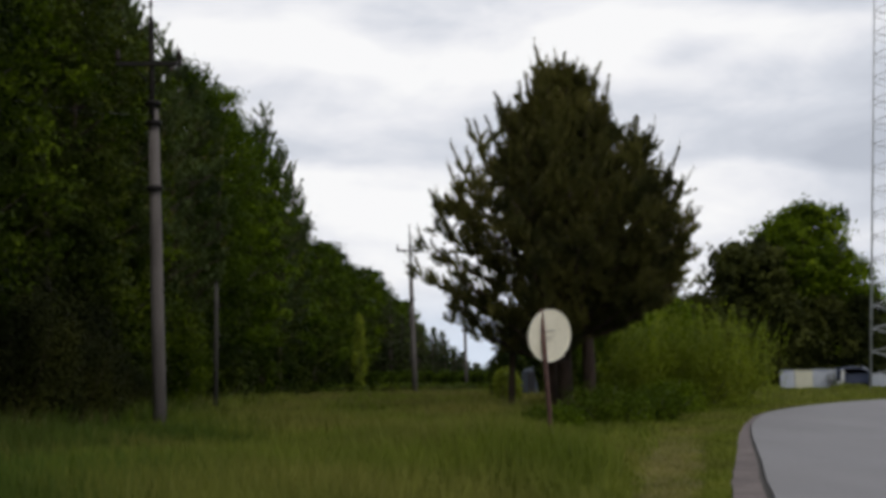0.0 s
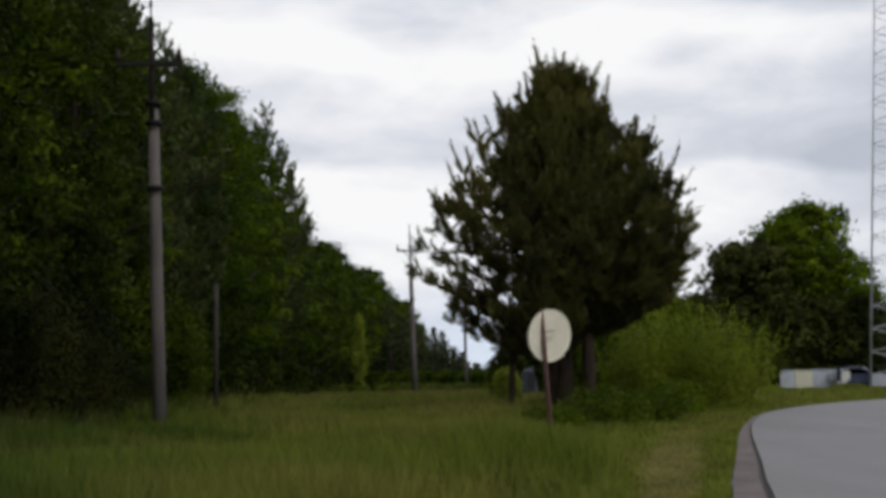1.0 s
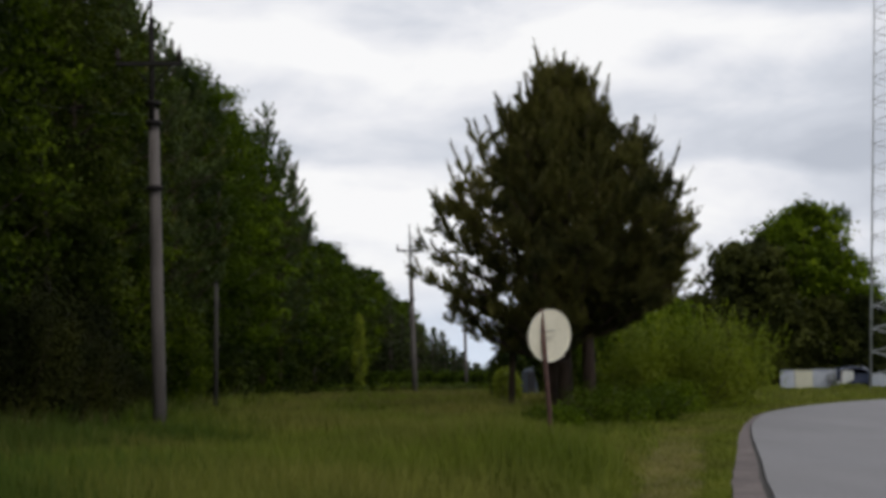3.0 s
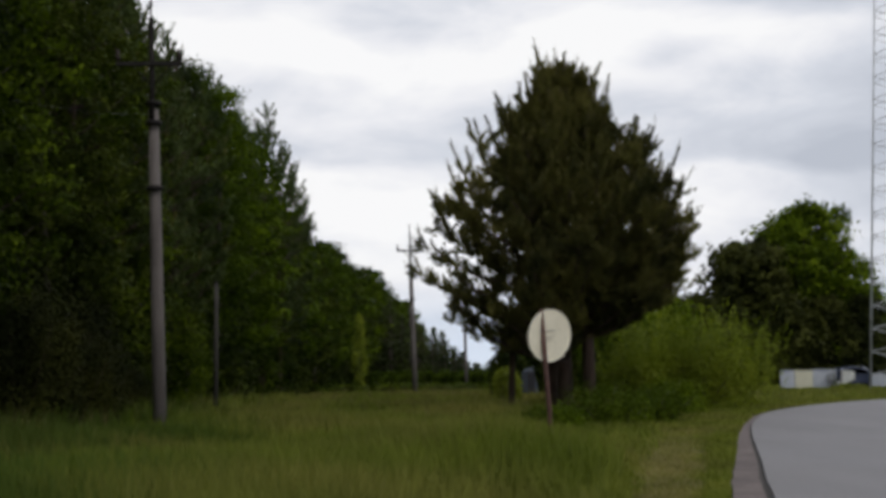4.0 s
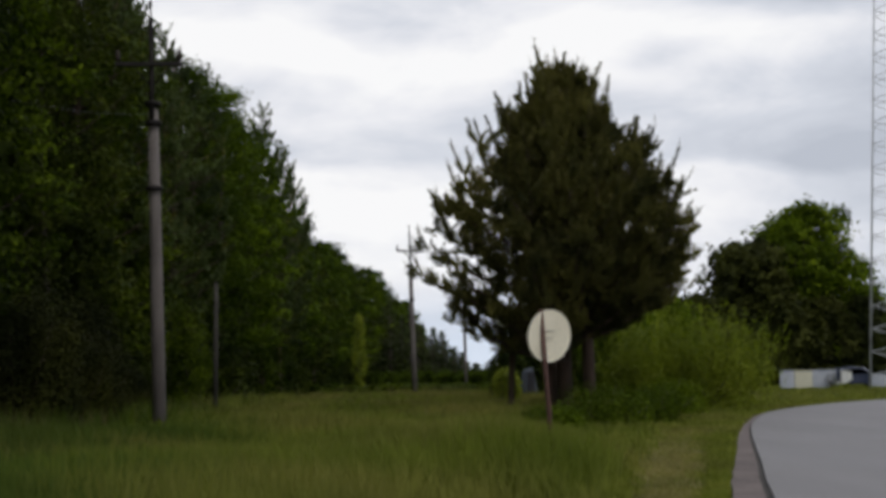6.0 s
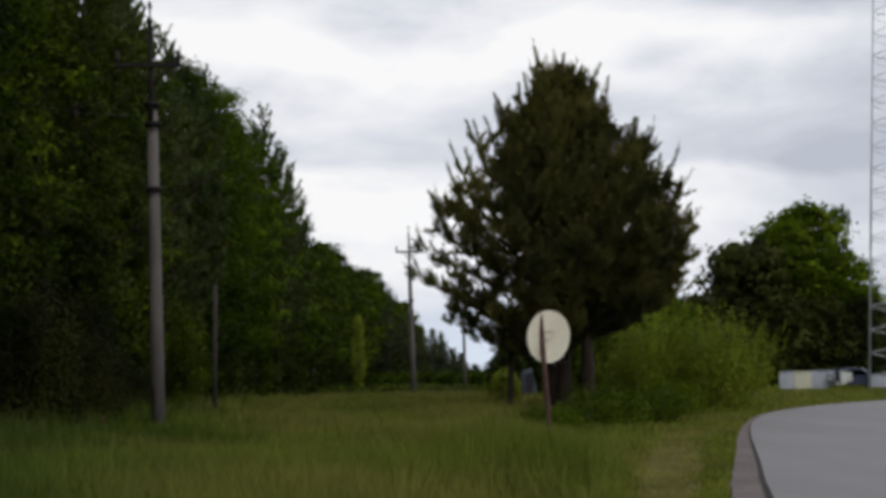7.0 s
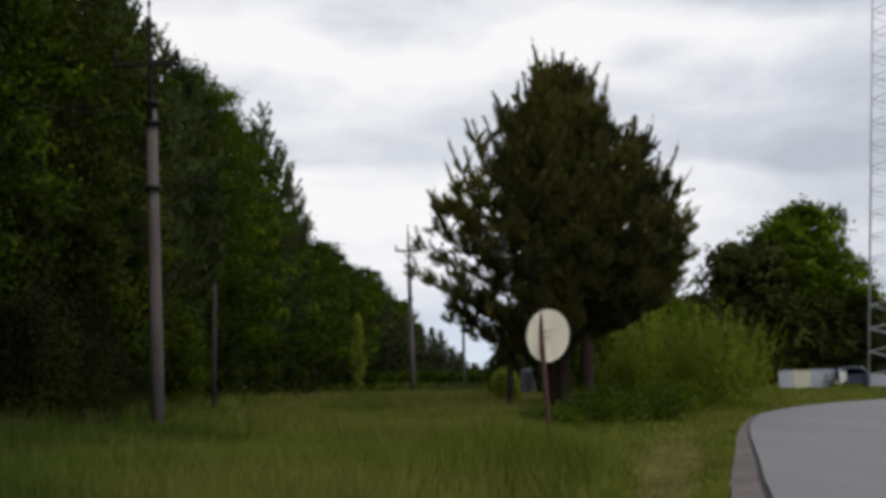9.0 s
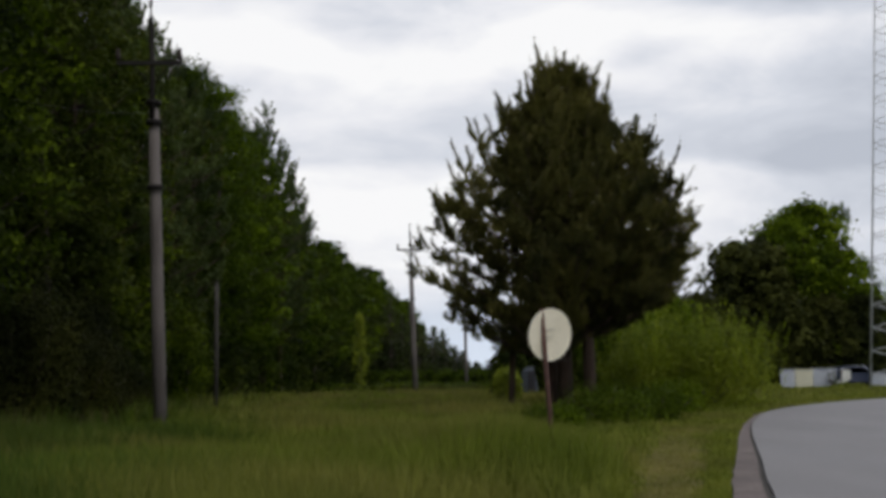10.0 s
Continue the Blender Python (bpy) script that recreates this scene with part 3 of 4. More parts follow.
def forest_pine(seed, m, trunks, profile, limbs, label, group="", density=1.0, needles=17, blade=0.022, leaders=46):
    """A forest pine: upswept limbs with needle tufts and young upright shoots."""
    rng = np.random.default_rng(seed)
    ob = thing("pine_tree", m, label, "tree", group)
    zs, ws = [p[0] for p in profile], [p[1] for p in profile]
    for x, y, top, thick in trunks:
        bm = bmesh.new()
        tube(bm, ((x, y, -0.2), (x * 0.95, y, top * 0.3), (x * 0.8 + 0.1, y, top * 0.65), (x * 0.6, y * 0.6, top)), (thick, thick * 0.8, thick * 0.5, 0.02), 10)
        part("trunk", bm, M_PINE_BARK, ob, "reddish brown scaly trunk")
    bm = bmesh.new()
    base, axis = [], []
    low, high = zs[0], zs[-1]
    for i in range(limbs):
        f = (i + 0.5) / limbs
        z = low + (high - low) * f ** 1.1
        a = i * 2.39996 + rng.uniform(-0.3, 0.3)
        reach = np.interp(z, zs, ws) * rng.uniform(0.72, 1.06)
        t = trunks[i % len(trunks)]
        root = np.array((t[0] * 0.8, t[1] * 0.8, max(low * 0.7, z - 0.28 * reach - 0.3)))
        d = np.array((math.cos(a), math.sin(a) * 0.9, 0.0))
        tip = d * reach + np.array((0, 0, z))
        mid = root * 0.45 + tip * 0.55 + np.array((0, 0, -0.06 * reach))
        one = bmesh.new()
        tube(one, (root, mid, tip), (0.03 + 0.012 * reach, 0.02 + 0.005 * reach, 0.008), 5)
        part("limb", one, M_PINE_BARK, ob)
        # upright leading shoots stand out of the crown
        for k in range(2 if z > 5.0 else 1):
            top = rng.uniform(0.15, 0.5)
            foot = tip * (1 - 0.14 * k) + root * 0.14 * k
            for u in np.linspace(0.0, 1.0, 5):
                base.append(foot + np.array((d[0] * 0.18 * u, d[1] * 0.18 * u, top * u)))
                axis.append(np.array((d[0] * 0.25, d[1] * 0.25, 1.0)))
        twigs = int((6 + 3.4 * reach) * density * min(1.0, 1.35 - 0.11 * max(0.0, z - 4)) * 1.12)
        for k in range(twigs):
            s = rng.uniform(0.2, 1.0) ** 0.9
            p = (root * (1 - s) + mid * s) if s < 0.55 else (mid + (tip - mid) * (s - 0.55) / 0.45)
            side = np.array((-d[1], d[0], 0)) * rng.uniform(-1, 1) + d * rng.uniform(0.1, 0.9) + np.array((0, 0, rng.uniform(-0.15, 0.5)))
            long = rng.uniform(0.3, 0.85) * (0.6 + 0.12 * reach)
            q = p + side * long
            tube(bm, (p, q), (0.012, 0.005), 3, False)
            for w in range(4):
                u = rng.uniform(0.25, 1.0)
                c = p + (q - p) * u
                ax = side * 0.55 + np.array((0, 0, rng.uniform(0.2, 0.9))) + rng.normal(size=3) * 0.3
                base.append(c)
                axis.append(ax)
            base.append(q)
            axis.append(side * 0.35 + np.array((0, 0, rng.uniform(0.5, 1.1))))
        base.append(tip)
        axis.append(d * 0.35 + np.array((0, 0, 1.0)))
    # thin leaders that rise clear of the crown
    crown_top = high + 1.55
    for i in range(leaders):
        a, q = i * 2.39996, max(ws) * 0.96 * ((i + 0.2) / leaders) ** 0.72
        top_z = crown_top - (0.68 * (high - zs[ws.index(max(ws))]) / max(ws) + 0.3) * q - rng.uniform(0.0, 0.5)
        long = rng.uniform(0.9, 1.5)
        d = np.array((math.cos(a), math.sin(a), 0.0))
        tip = d * q + np.array((-0.35 * math.exp(-q), 0, top_z))
        foot = tip - np.array((d[0] * 0.45, d[1] * 0.45, 1.0)) * long
        tube(bm, (foot, tip), (0.018, 0.007), 4, False)
        for u in np.linspace(0.25, 1.0, 8):
            base.append(foot + (tip - foot) * u)
            axis.append((tip - foot) / long + rng.normal(size=3) * 0.12)
        for k in range(3):
            u = rng.uniform(0.2, 0.7)
            p = foot + (tip - foot) * u
            side = np.array((rng.uniform(-1, 1), rng.uniform(-1, 1), 0.75))
            q2 = p + side * rng.uniform(0.25, 0.5)
            tube(bm, (p, q2), (0.01, 0.005), 3, False)
            for w in (0.4, 0.7, 1.0):
                base.append(p + (q2 - p) * w)
                axis.append(side * 0.5 + np.array((0, 0, 0.5)))
    tagged(part("branchwork", bm, M_PINE_BARK, ob), kind="stuff")
    base, axis = np.array(base), unit(np.array(axis))
    n = len(base)
    v, fc = tuft_blades(rng, base, axis, rng.uniform(0.18, 0.42, n), needles, blade)
    part_np("crown", v, fc, M_FOREST_NEEDLE, ob, "dense dark green needles")
    pick = rng.uniform(0, 1, n) < 0.05
    v, fc = tuft_blades(rng, base[pick] + axis[pick] * 0.25, axis[pick] + np.array((0, 0, 0.5)), rng.uniform(0.12, 0.26, int(pick.sum())), 10, 0.014)
    part_np("young_growth", v, fc, M_SHOOT, ob, "ochre young shoots", "stuff")
    return ob


# ---- forest ----
SWAY = []


def forest():
    rng = np.random.default_rng(21)
    edge = "forest edge trees"
    near = [
        broadleaf(31, 13.6, 2.4, 2.6, 26, 620, 0.08, M_LEAF, "tall leafy deciduous tree at the forest edge", group=edge, spread=0.22, bunch=44),
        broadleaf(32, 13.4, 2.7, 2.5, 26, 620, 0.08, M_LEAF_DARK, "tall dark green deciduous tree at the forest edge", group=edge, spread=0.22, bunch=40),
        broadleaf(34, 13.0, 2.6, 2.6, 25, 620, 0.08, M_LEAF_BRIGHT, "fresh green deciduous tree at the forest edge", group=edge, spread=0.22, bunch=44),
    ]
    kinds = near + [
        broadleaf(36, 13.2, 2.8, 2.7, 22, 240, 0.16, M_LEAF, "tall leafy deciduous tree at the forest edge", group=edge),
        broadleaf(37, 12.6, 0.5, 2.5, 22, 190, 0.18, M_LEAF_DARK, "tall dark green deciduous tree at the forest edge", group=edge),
        broadleaf(38, 12.6, 2.6, 2.6, 22, 240, 0.16, M_LEAF_BRIGHT, "fresh green deciduous tree at the forest edge", group=edge),
        spruce(35, 14.0, 2.3, 17, M_SPRUCE, "dark slender spruce at the forest edge", edge),
        forest_pine(39, pose(0, 0, 0), ((0.0, 0.0, 13.4, 0.17),), ((3.4, 1.2), (5.0, 2.0), (7.5, 2.3), (9.5, 2.0), (11.5, 1.3), (12.8, 0.4), (13.2, 0.1)), 80,
             "tall dark forest pine with upswept shoots", edge, 0.48, 9, 0.04, 24),
    ]
    used = set()

    def put(k, x, y, s):
        m = pose(x, y, 0, 0, 0, rng.uniform(0, 360))
        if k not in used:
            used.add(k)
            ob = kinds[k]
            ob.matrix_basis = m
        else:
            ob = copy_thing(kinds[k], m)
        ob.scale = (s, s, s)
        return ob

    # the edge that one sees best: kind, place, size
    # the nearest trees take the dark kind, putting lens corner darkening into colour
    for k, x, y, size in ((1, -9.2, 10, 1.0), (1, -9.6, 14, 1.05), (1, -9.6, 18.5, 1.1), (1, -9.9, 22.2, 1.06), (0, -10.5, 26.5, 1.08), (1, -11.6, 29.5, 1.1),
                          (1, -10.3, 31.5, 1.0), (7, -10.6, 34.5, 1.08), (0, -9.9, 36.0, 0.86), (7, -10.3, 38.0, 1.03), (7, -10.4, 41.5, 0.97), (1, -11.4, 40.0, 1.08),
                          (7, -9.9, 44.5, 0.985), (0, -9.8, 47.5, 1.0), (7, -10.8, 48.5, 1.02), (2, -9.4, 51.0, 1.04), (0, -9.7, 54.5, 0.98), (7, -10.5, 55.0, 1.06),
                          (5, -9.3, 58.0, 0.98), (7, -9.1, 61.5, 1.04), (7, -8.7, 65.0, 0.94), (4, -9.8, 63.0, 0.92)):
        SWAY.append(put(k, x, y, size))
    y = 68.0
    while y < 235:
        k = int(rng.choice((3, 4, 5, 3, 4, 6)))
        tall = rng.uniform(0.76, 0.92) if y < 110 else rng.uniform(0.8, 0.98)
        ob = put(k, -9.2 + rng.uniform(-0.6, 0.5) + max(0, y - 90) * 0.035, y, tall)
        if y < 90:
            SWAY.append(ob)
        y += rng.uniform(2.9, 4.0) * (1 + max(0, y - 60) / 150)
    y = 10.0
    while y < 135:
        put(int(rng.choice((4, 4, 3, 6))), -13.4 + rng.uniform(-0.7, 0.7) + max(0, y - 90) * 0.035, y, rng.uniform(0.92, 1.12))
        y += rng.uniform(3.4, 4.4) * (1 + max(0, y - 60) / 120)
    y = 14.0
    while y < 115:
        put(int(rng.choice((4, 4, 6))), -17.5 + rng.uniform(-0.8, 0.8), y, rng.uniform(0.95, 1.12))
        y += rng.uniform(4.2, 5.2) * (1 + max(0, y - 60) / 100)
    # tall trees close the gaps between the first crowns
    for x, y, size in ((-12.6, 35.8, 1.2), (-13.2, 39.0, 1.2), (-13.4, 42.6, 1.15)):
        put(4, x, y, size)


forest()


def shrub(seed, height, radius, lobes, per_lobe, leaf, material, label, m, group="", upright=0.0, sprays=0):
    """A many-stemmed shrub."""
    rng = np.random.default_rng(seed)
    ob = thing("shrub", m, label, "shrub", group)
    stems = 9
    cs = []
    for i in range(stems):
        a = i * 2.4
        r = radius * math.sqrt((i + 0.5) / stems) * 0.9
        top = height * (1 - 0.5 * (r / radius) ** 2) * rng.uniform(0.75, 1.05)
        p = ((0.12 * r * math.cos(a), 0.12 * r * math.sin(a), -0.05), (0.6 * r * math.cos(a), 0.6 * r * math.sin(a), top * 0.55), (r * math.cos(a), r * math.sin(a), top))
        bm = bmesh.new()
        tube(bm, p, (0.03, 0.02, 0.006), 5)
        part("stem", bm, M_BARK, ob)
        if upright:
            for k in range(9):
                q = np.array(p[2]) + np.array((rng.uniform(-0.4, 0.4), rng.uniform(-0.4, 0.4), 0)) * radius * 0.4
                s = rng.uniform(0, 1, (30, 1))
                cs.append(q + np.array((0, 0, -0.4)) + s * np.array((rng.uniform(-0.15, 0.15), rng.uniform(-0.15, 0.15), upright)) + rng.normal(size=(30, 3)) * 0.05)
    for i in range(sprays):
        a, q = rng.uniform(0, 6.28), math.sqrt(rng.uniform(0, 1)) * 0.95
        r = q * radius
        z = height * (1 - 0.55 * q * q) * rng.uniform(0.45, 0.95)
        long = upright * (0.25 + 0.75 * rng.uniform(0, 1) ** 1.6)
        t = np.linspace(0, 1, 34)[:, None] ** 0.8
        way = np.array((math.cos(a) * 0.55 * q, math.sin(a) * 0.55 * q, 1.0)) * long + np.array((rng.uniform(-0.2, 0.2), rng.uniform(-0.2, 0.2), 0))
        cs.append(np.array((r * math.cos(a), r * math.sin(a), z)) + way * t + rng.normal(size=(34, 3)) * (0.09 * (1.05 - t)))
    ways = [np.tile((0.0, 0.0, 1.0), (len(q), 1)) for q in cs]
    for i in range(lobes):
        a = i * 2.4
        r = radius * 0.72 * math.sqrt((i + 0.5) / lobes)
        size = radius * rng.uniform(0.26, 0.42)
        top = height * (1 - 0.5 * (r / radius) ** 2) - size * 0.75
        for z in np.arange(top, 0.1, -size * 0.95):
            c = np.array((r * math.cos(a), r * math.sin(a), z))
            n = per_lobe
            d = unit(rng.normal(size=(n, 3))) * size * rng.uniform(0.5, 1.1, (n, 1))
            cs.append(c + d + rng.normal(size=(n, 3)) * 0.06)
            ways.append(d / size)
    c = np.concatenate(cs)
    c[:, 2] = np.maximum(c[:, 2], 0.05)
    v, f = leaves(rng, c, leaf, 0.0, np.concatenate(ways))
    part_np("crown", v, f, material, ob)
    return ob


def undergrowth():
    rng = np.random.default_rng(44)
    # undergrowth coloured dark for the shade at the forest's foot
    base = shrub(45, 2.2, 1.3, 7, 64, 0.13, M_LEAF_DARK, "leafy undergrowth shrub at the forest edge, shade in its leaf colour", pose(-11.0, 13, 0), "forest undergrowth")
    low = shrub(46, 1.4, 1.0, 6, 90, 0.095, M_LEAF, "low green undergrowth shrub at the forest edge", pose(-9.6, 31, 0), "forest undergrowth")
    y = 24.0
    while y < 150:
        ob = base if rng.uniform() < 0.8 else low
        copy_thing(ob, pose(-9.7 + rng.uniform(-0.5, 0.5) + max(0, y - 90) * 0.035, y, 0, 0, 0, rng.uniform(0, 360)))
        y += rng.uniform(1.8, 3.2) * (1 + max(0, y - 40) / 70)
    y = 14.0
    while y < 120:
        ob = copy_thing(base, pose(-11.8 + rng.uniform(-0.8, 0.8), y, 0, 0, 0, rng.uniform(0, 360)))
        ob.scale = (1.3, 1.3, 1.5)
        y += rng.uniform(2.2, 3.4) * (1 + max(0, y - 40) / 60)
    # thicket in front of the first trunks, canopy shade put into its leaf colour
    thicket = "thicket at the forest foot"
    dense = shrub(55, 3.4, 1.5, 10, 560, 0.04, M_THICKET_SHADED, "dense thicket at the foot of the forest, canopy shade in its leaf colour", pose(-9.1, 26.2, 0), thicket)
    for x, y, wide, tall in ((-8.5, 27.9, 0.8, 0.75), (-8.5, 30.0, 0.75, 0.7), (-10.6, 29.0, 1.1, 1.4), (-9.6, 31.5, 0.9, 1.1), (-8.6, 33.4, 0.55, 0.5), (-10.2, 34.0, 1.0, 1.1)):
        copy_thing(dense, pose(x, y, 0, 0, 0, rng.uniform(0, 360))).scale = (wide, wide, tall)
    # saplings clothe the edge down to the grass
    skirt = "saplings at the forest edge"
    kinds = [broadleaf(47, 5.6, 0.3, 1.5, 15, 260, 0.1, M_LEAF_DARK, "dark leafy sapling at the forest edge", "sapling", skirt, 0.05, name="sapling"),
             broadleaf(48, 4.6, 0.3, 1.3, 14, 260, 0.09, M_LEAF, "green leafy sapling at the forest edge", "sapling", skirt, 0.05, name="sapling"),
             broadleaf(49, 6.6, 0.3, 1.2, 16, 220, 0.11, M_BUSH, "slender yellow-green sapling at the forest edge", "sapling", skirt, 0.05, name="sapling")]
    kinds[0].matrix_basis, kinds[1].matrix_basis, kinds[2].matrix_basis = pose(-10.2, 33.5, 0), pose(-8.3, 39.6, 0), pose(-6.5, 96, 0)
    kinds[1].scale, kinds[2].scale = (0.7, 0.7, 0.7), (0.42, 0.42, 0.92)
    y = 37.0
    while y < 150:
        k = int(rng.choice((0, 0, 1)) if y < 60 else rng.choice((0, 0, 1)))
        ob = copy_thing(kinds[k], pose(-9.5 + rng.uniform(-0.5, 0.5) + max(0, y - 90) * 0.035, y, 0, 0, 0, rng.uniform(0, 360)))
        tall = rng.uniform(0.75, 1.2)
        ob.scale = (tall, tall, tall)
        y += rng.uniform(2.8, 5.6) * (1 + max(0, y - 50) / 90)


undergrowth()


def far_wood():
    """Young spruces and low scrub close the far end of the clearing."""
    rng = np.random.default_rng(51)
    a = spruce(52, 6.0, 1.5, 15, M_SPRUCE, "dark young spruce at the end of the clearing", "distant spruces")
    a.matrix_basis = pose(-3.4, 128, 0)
    for i in range(84):
        x = -8 + (i % 28) * 1.0 + rng.uniform(-0.5, 0.5)
        tall = np.interp(x, (-8, -4.2, -2.7, -0.8, 1.0, 2.8, 7, 19), (10.0, 8.6, 7.4, 7.0, 5.0, 2.6, 2.2, 3.5)) * rng.uniform(0.74, 1.1)
        ob = copy_thing(a, pose(x, 126 + (i // 28) * 6 + rng.uniform(-3, 3), 0, 0, 0, rng.uniform(0, 360)))
        ob.scale = (1.0 + tall * 0.05, 1.0 + tall * 0.05, tall / 6.0)
    # the scrub takes a lighter leaf colour in place of distance haze
    low = shrub(53, 1.7, 1.4, 6, 80, 0.15, M_LEAF, "dark low scrub at the end of the clearing", pose(-7, 119, 0), "distant scrub")
    for i in range(18):
        ob = copy_thing(low, pose(-8.6 + i * 0.78, 80 + (i % 3) * 3.5 + rng.uniform(-1, 1), 0, 0, 0, rng.uniform(0, 360)))
        ob.scale = (0.9, 0.9, rng.uniform(0.34, 0.5))
        copy_thing(low, pose(-5.6 + i * 1.45, 119.5 + rng.uniform(-1.5, 1.5), 0, 0, 0, rng.uniform(0, 360)))


far_wood()

# ---- power line ----


def power_pole(m, label):
    ob = thing("power_pole", m, label, "power pole", "power line poles")
    bm = bmesh.new()
    tube(bm, ((0, 0, -0.3), (0, 0, 2.5), (0, 0, 5.0), (0, 0, 7.6)), (0.16, 0.149, 0.136, 0.12), 14)
    part("post", bm, M_POLE, ob, "weathered grey round post")
    bm = bmesh.new()
    tube(bm, ((-0.03, -0.15, 7.2), (0.0, -0.16, 8.4), (0.0, -0.15, 9.75)), (0.065, 0.06, 0.052), 10)
    part("top_post", bm, M_POLE_TOP, ob, "dark upper post strapped to the pole")
    for z in (5.72, 7.25, 7.72):
        bm = bmesh.new()
        tube(bm, ((0, -0.05, z - 0.05), (0, -0.05, z + 0.05)), (0.185, 0.185), 14)
        part("band", bm, M_IRON, ob)
    bm = bmesh.new()
    box(bm, (-0.06, -0.24, 8.62), (1.5, 0.09, 0.1), 0.01)
    arm = part("crossarm", bm, M_IRON, ob)
    for x in (-0.76, 0.64):
        bm = bmesh.new()
        tube(bm, ((x, -0.24, 8.62), (x, -0.24, 8.78)), (0.014, 0.014), 6)
        tube(bm, ((x, -0.24, 8.7), (x, -0.24, 8.78), (x, -0.24, 8.84), (x, -0.24, 8.95)), (0.055, 0.07, 0.04, 0.05), 10)
        part("insulator", bm, M_PORCELAIN, arm)
    bm = bmesh.new()
    tube(bm, ((0, -0.15, 9.7), (0, -0.15, 10.0), (0, -0.15, 10.05), (0, -0.15, 10.15)), (0.02, 0.02, 0.045, 0.035), 8)
    part("insulator", bm, M_PORCELAIN, ob)
    for x in (-0.45, 0.45):
        bm = bmesh.new()
        tube(bm, ((x, -0.2, 8.6), (0.05 * (1 if x > 0 else -1), -0.18, 8.15)), (0.016, 0.016), 5)
        part("brace", bm, M_IRON, ob)
    return ob


POLE = power_pole(pose(-6.46, 28, 0, 0, -1.6, 8), "tall weathered grey power pole with a dark crossarm, in the grass")
P2 = copy_thing(POLE, pose(-1.64, 72, 0, 0, -1.4, 8))
P3 = copy_thing(POLE, pose(2.2, 116, -0.3, 0, -0.5, 8))


def service_wire():
    bm = bmesh.new()
    tube(bm, ((-6.65, 27.9, 7.45), (-7.6, 26.0, 7.1), (-8.6, 24, 6.95)), (0.003, 0.003, 0.003), 5)
    ob = part("service_cable", bm, M_WIRE, None)
    tagged(ob, "thin grey cable from the pole into the trees", "cable")


service_wire()


def old_post():
    ob = thing("wooden_post", pose(-7.26, 39, 0, 0, 0.4, 0), "thin old grey post beside the forest edge", "post")
    bm = bmesh.new()
    tube(bm, ((0, 0, -0.2), (0.01, 0, 2.2), (0, 0, 4.35)), (0.08, 0.075, 0.065), 10)
    part("shaft", bm, M_OLD_WOOD, ob)
    bm = bmesh.new()
    tube(bm, ((0, 0, 4.35), (0, 0, 4.41)), (0.08, 0.02), 10)
    part("cap", bm, M_IRON, ob)


old_post()

# ---- road sign ----


def road_sign():
    ob = thing("road_sign", pose(1.34, 15.0, 0, 0, -3.2, 0), "pale back of a round road sign on a rusty leaning post", "road sign")
    bm = bmesh.new()
    tube(bm, ((0, 0, -0.3), (0, 0, 1.0), (0, 0, 2.12)), (0.03, 0.03, 0.03), 10)
    part("post", bm, M_RUST, ob, "rusty brown tube post")
    bm = bmesh.new()
    turn = pose(0.09, 0.075, 1.79, 90, 0, 32) @ pose(0, 0, 0, 9, 0, 0)
    ring = []
    r = 0.327
    for k in range(48):
        a = 2 * math.pi * k / 48
        ring.append((math.cos(a), math.sin(a)))
    loops = []
    for rad, z in ((r - 0.012, 0.0), (r, 0.004), (r, -0.02), (r - 0.015, -0.02), (r - 0.02, -0.006)):
        loops.append([bm.verts.new((c * rad, s * rad, z)) for c, s in ring])
    for a, b in zip(loops, loops[1:]):
        for k in range(48):
            bm.faces.new((a[k], a[(k + 1) % 48], b[(k + 1) % 48], b[k]))
    bm.faces.new(loops[0])
    bm.faces.new(loops[-1])
    bmesh.ops.recalc_face_normals(bm, faces=bm.faces)
    bm.transform(turn)
    part("disc", bm, M_SIGN, ob, "pale cream back of a round metal plate")
    for z, wide in ((1.77, 0.15), (1.85, 0.24)):
        bm = bmesh.new()
        box(bm, (0.06, 0.035, z), (wide, 0.012, 0.009), 0.002, pose(0, 0, 0, 0, 0, 30))
        part("clamp", bm, M_SIGN_MARK, ob)


road_sign()

# ---- pine ----


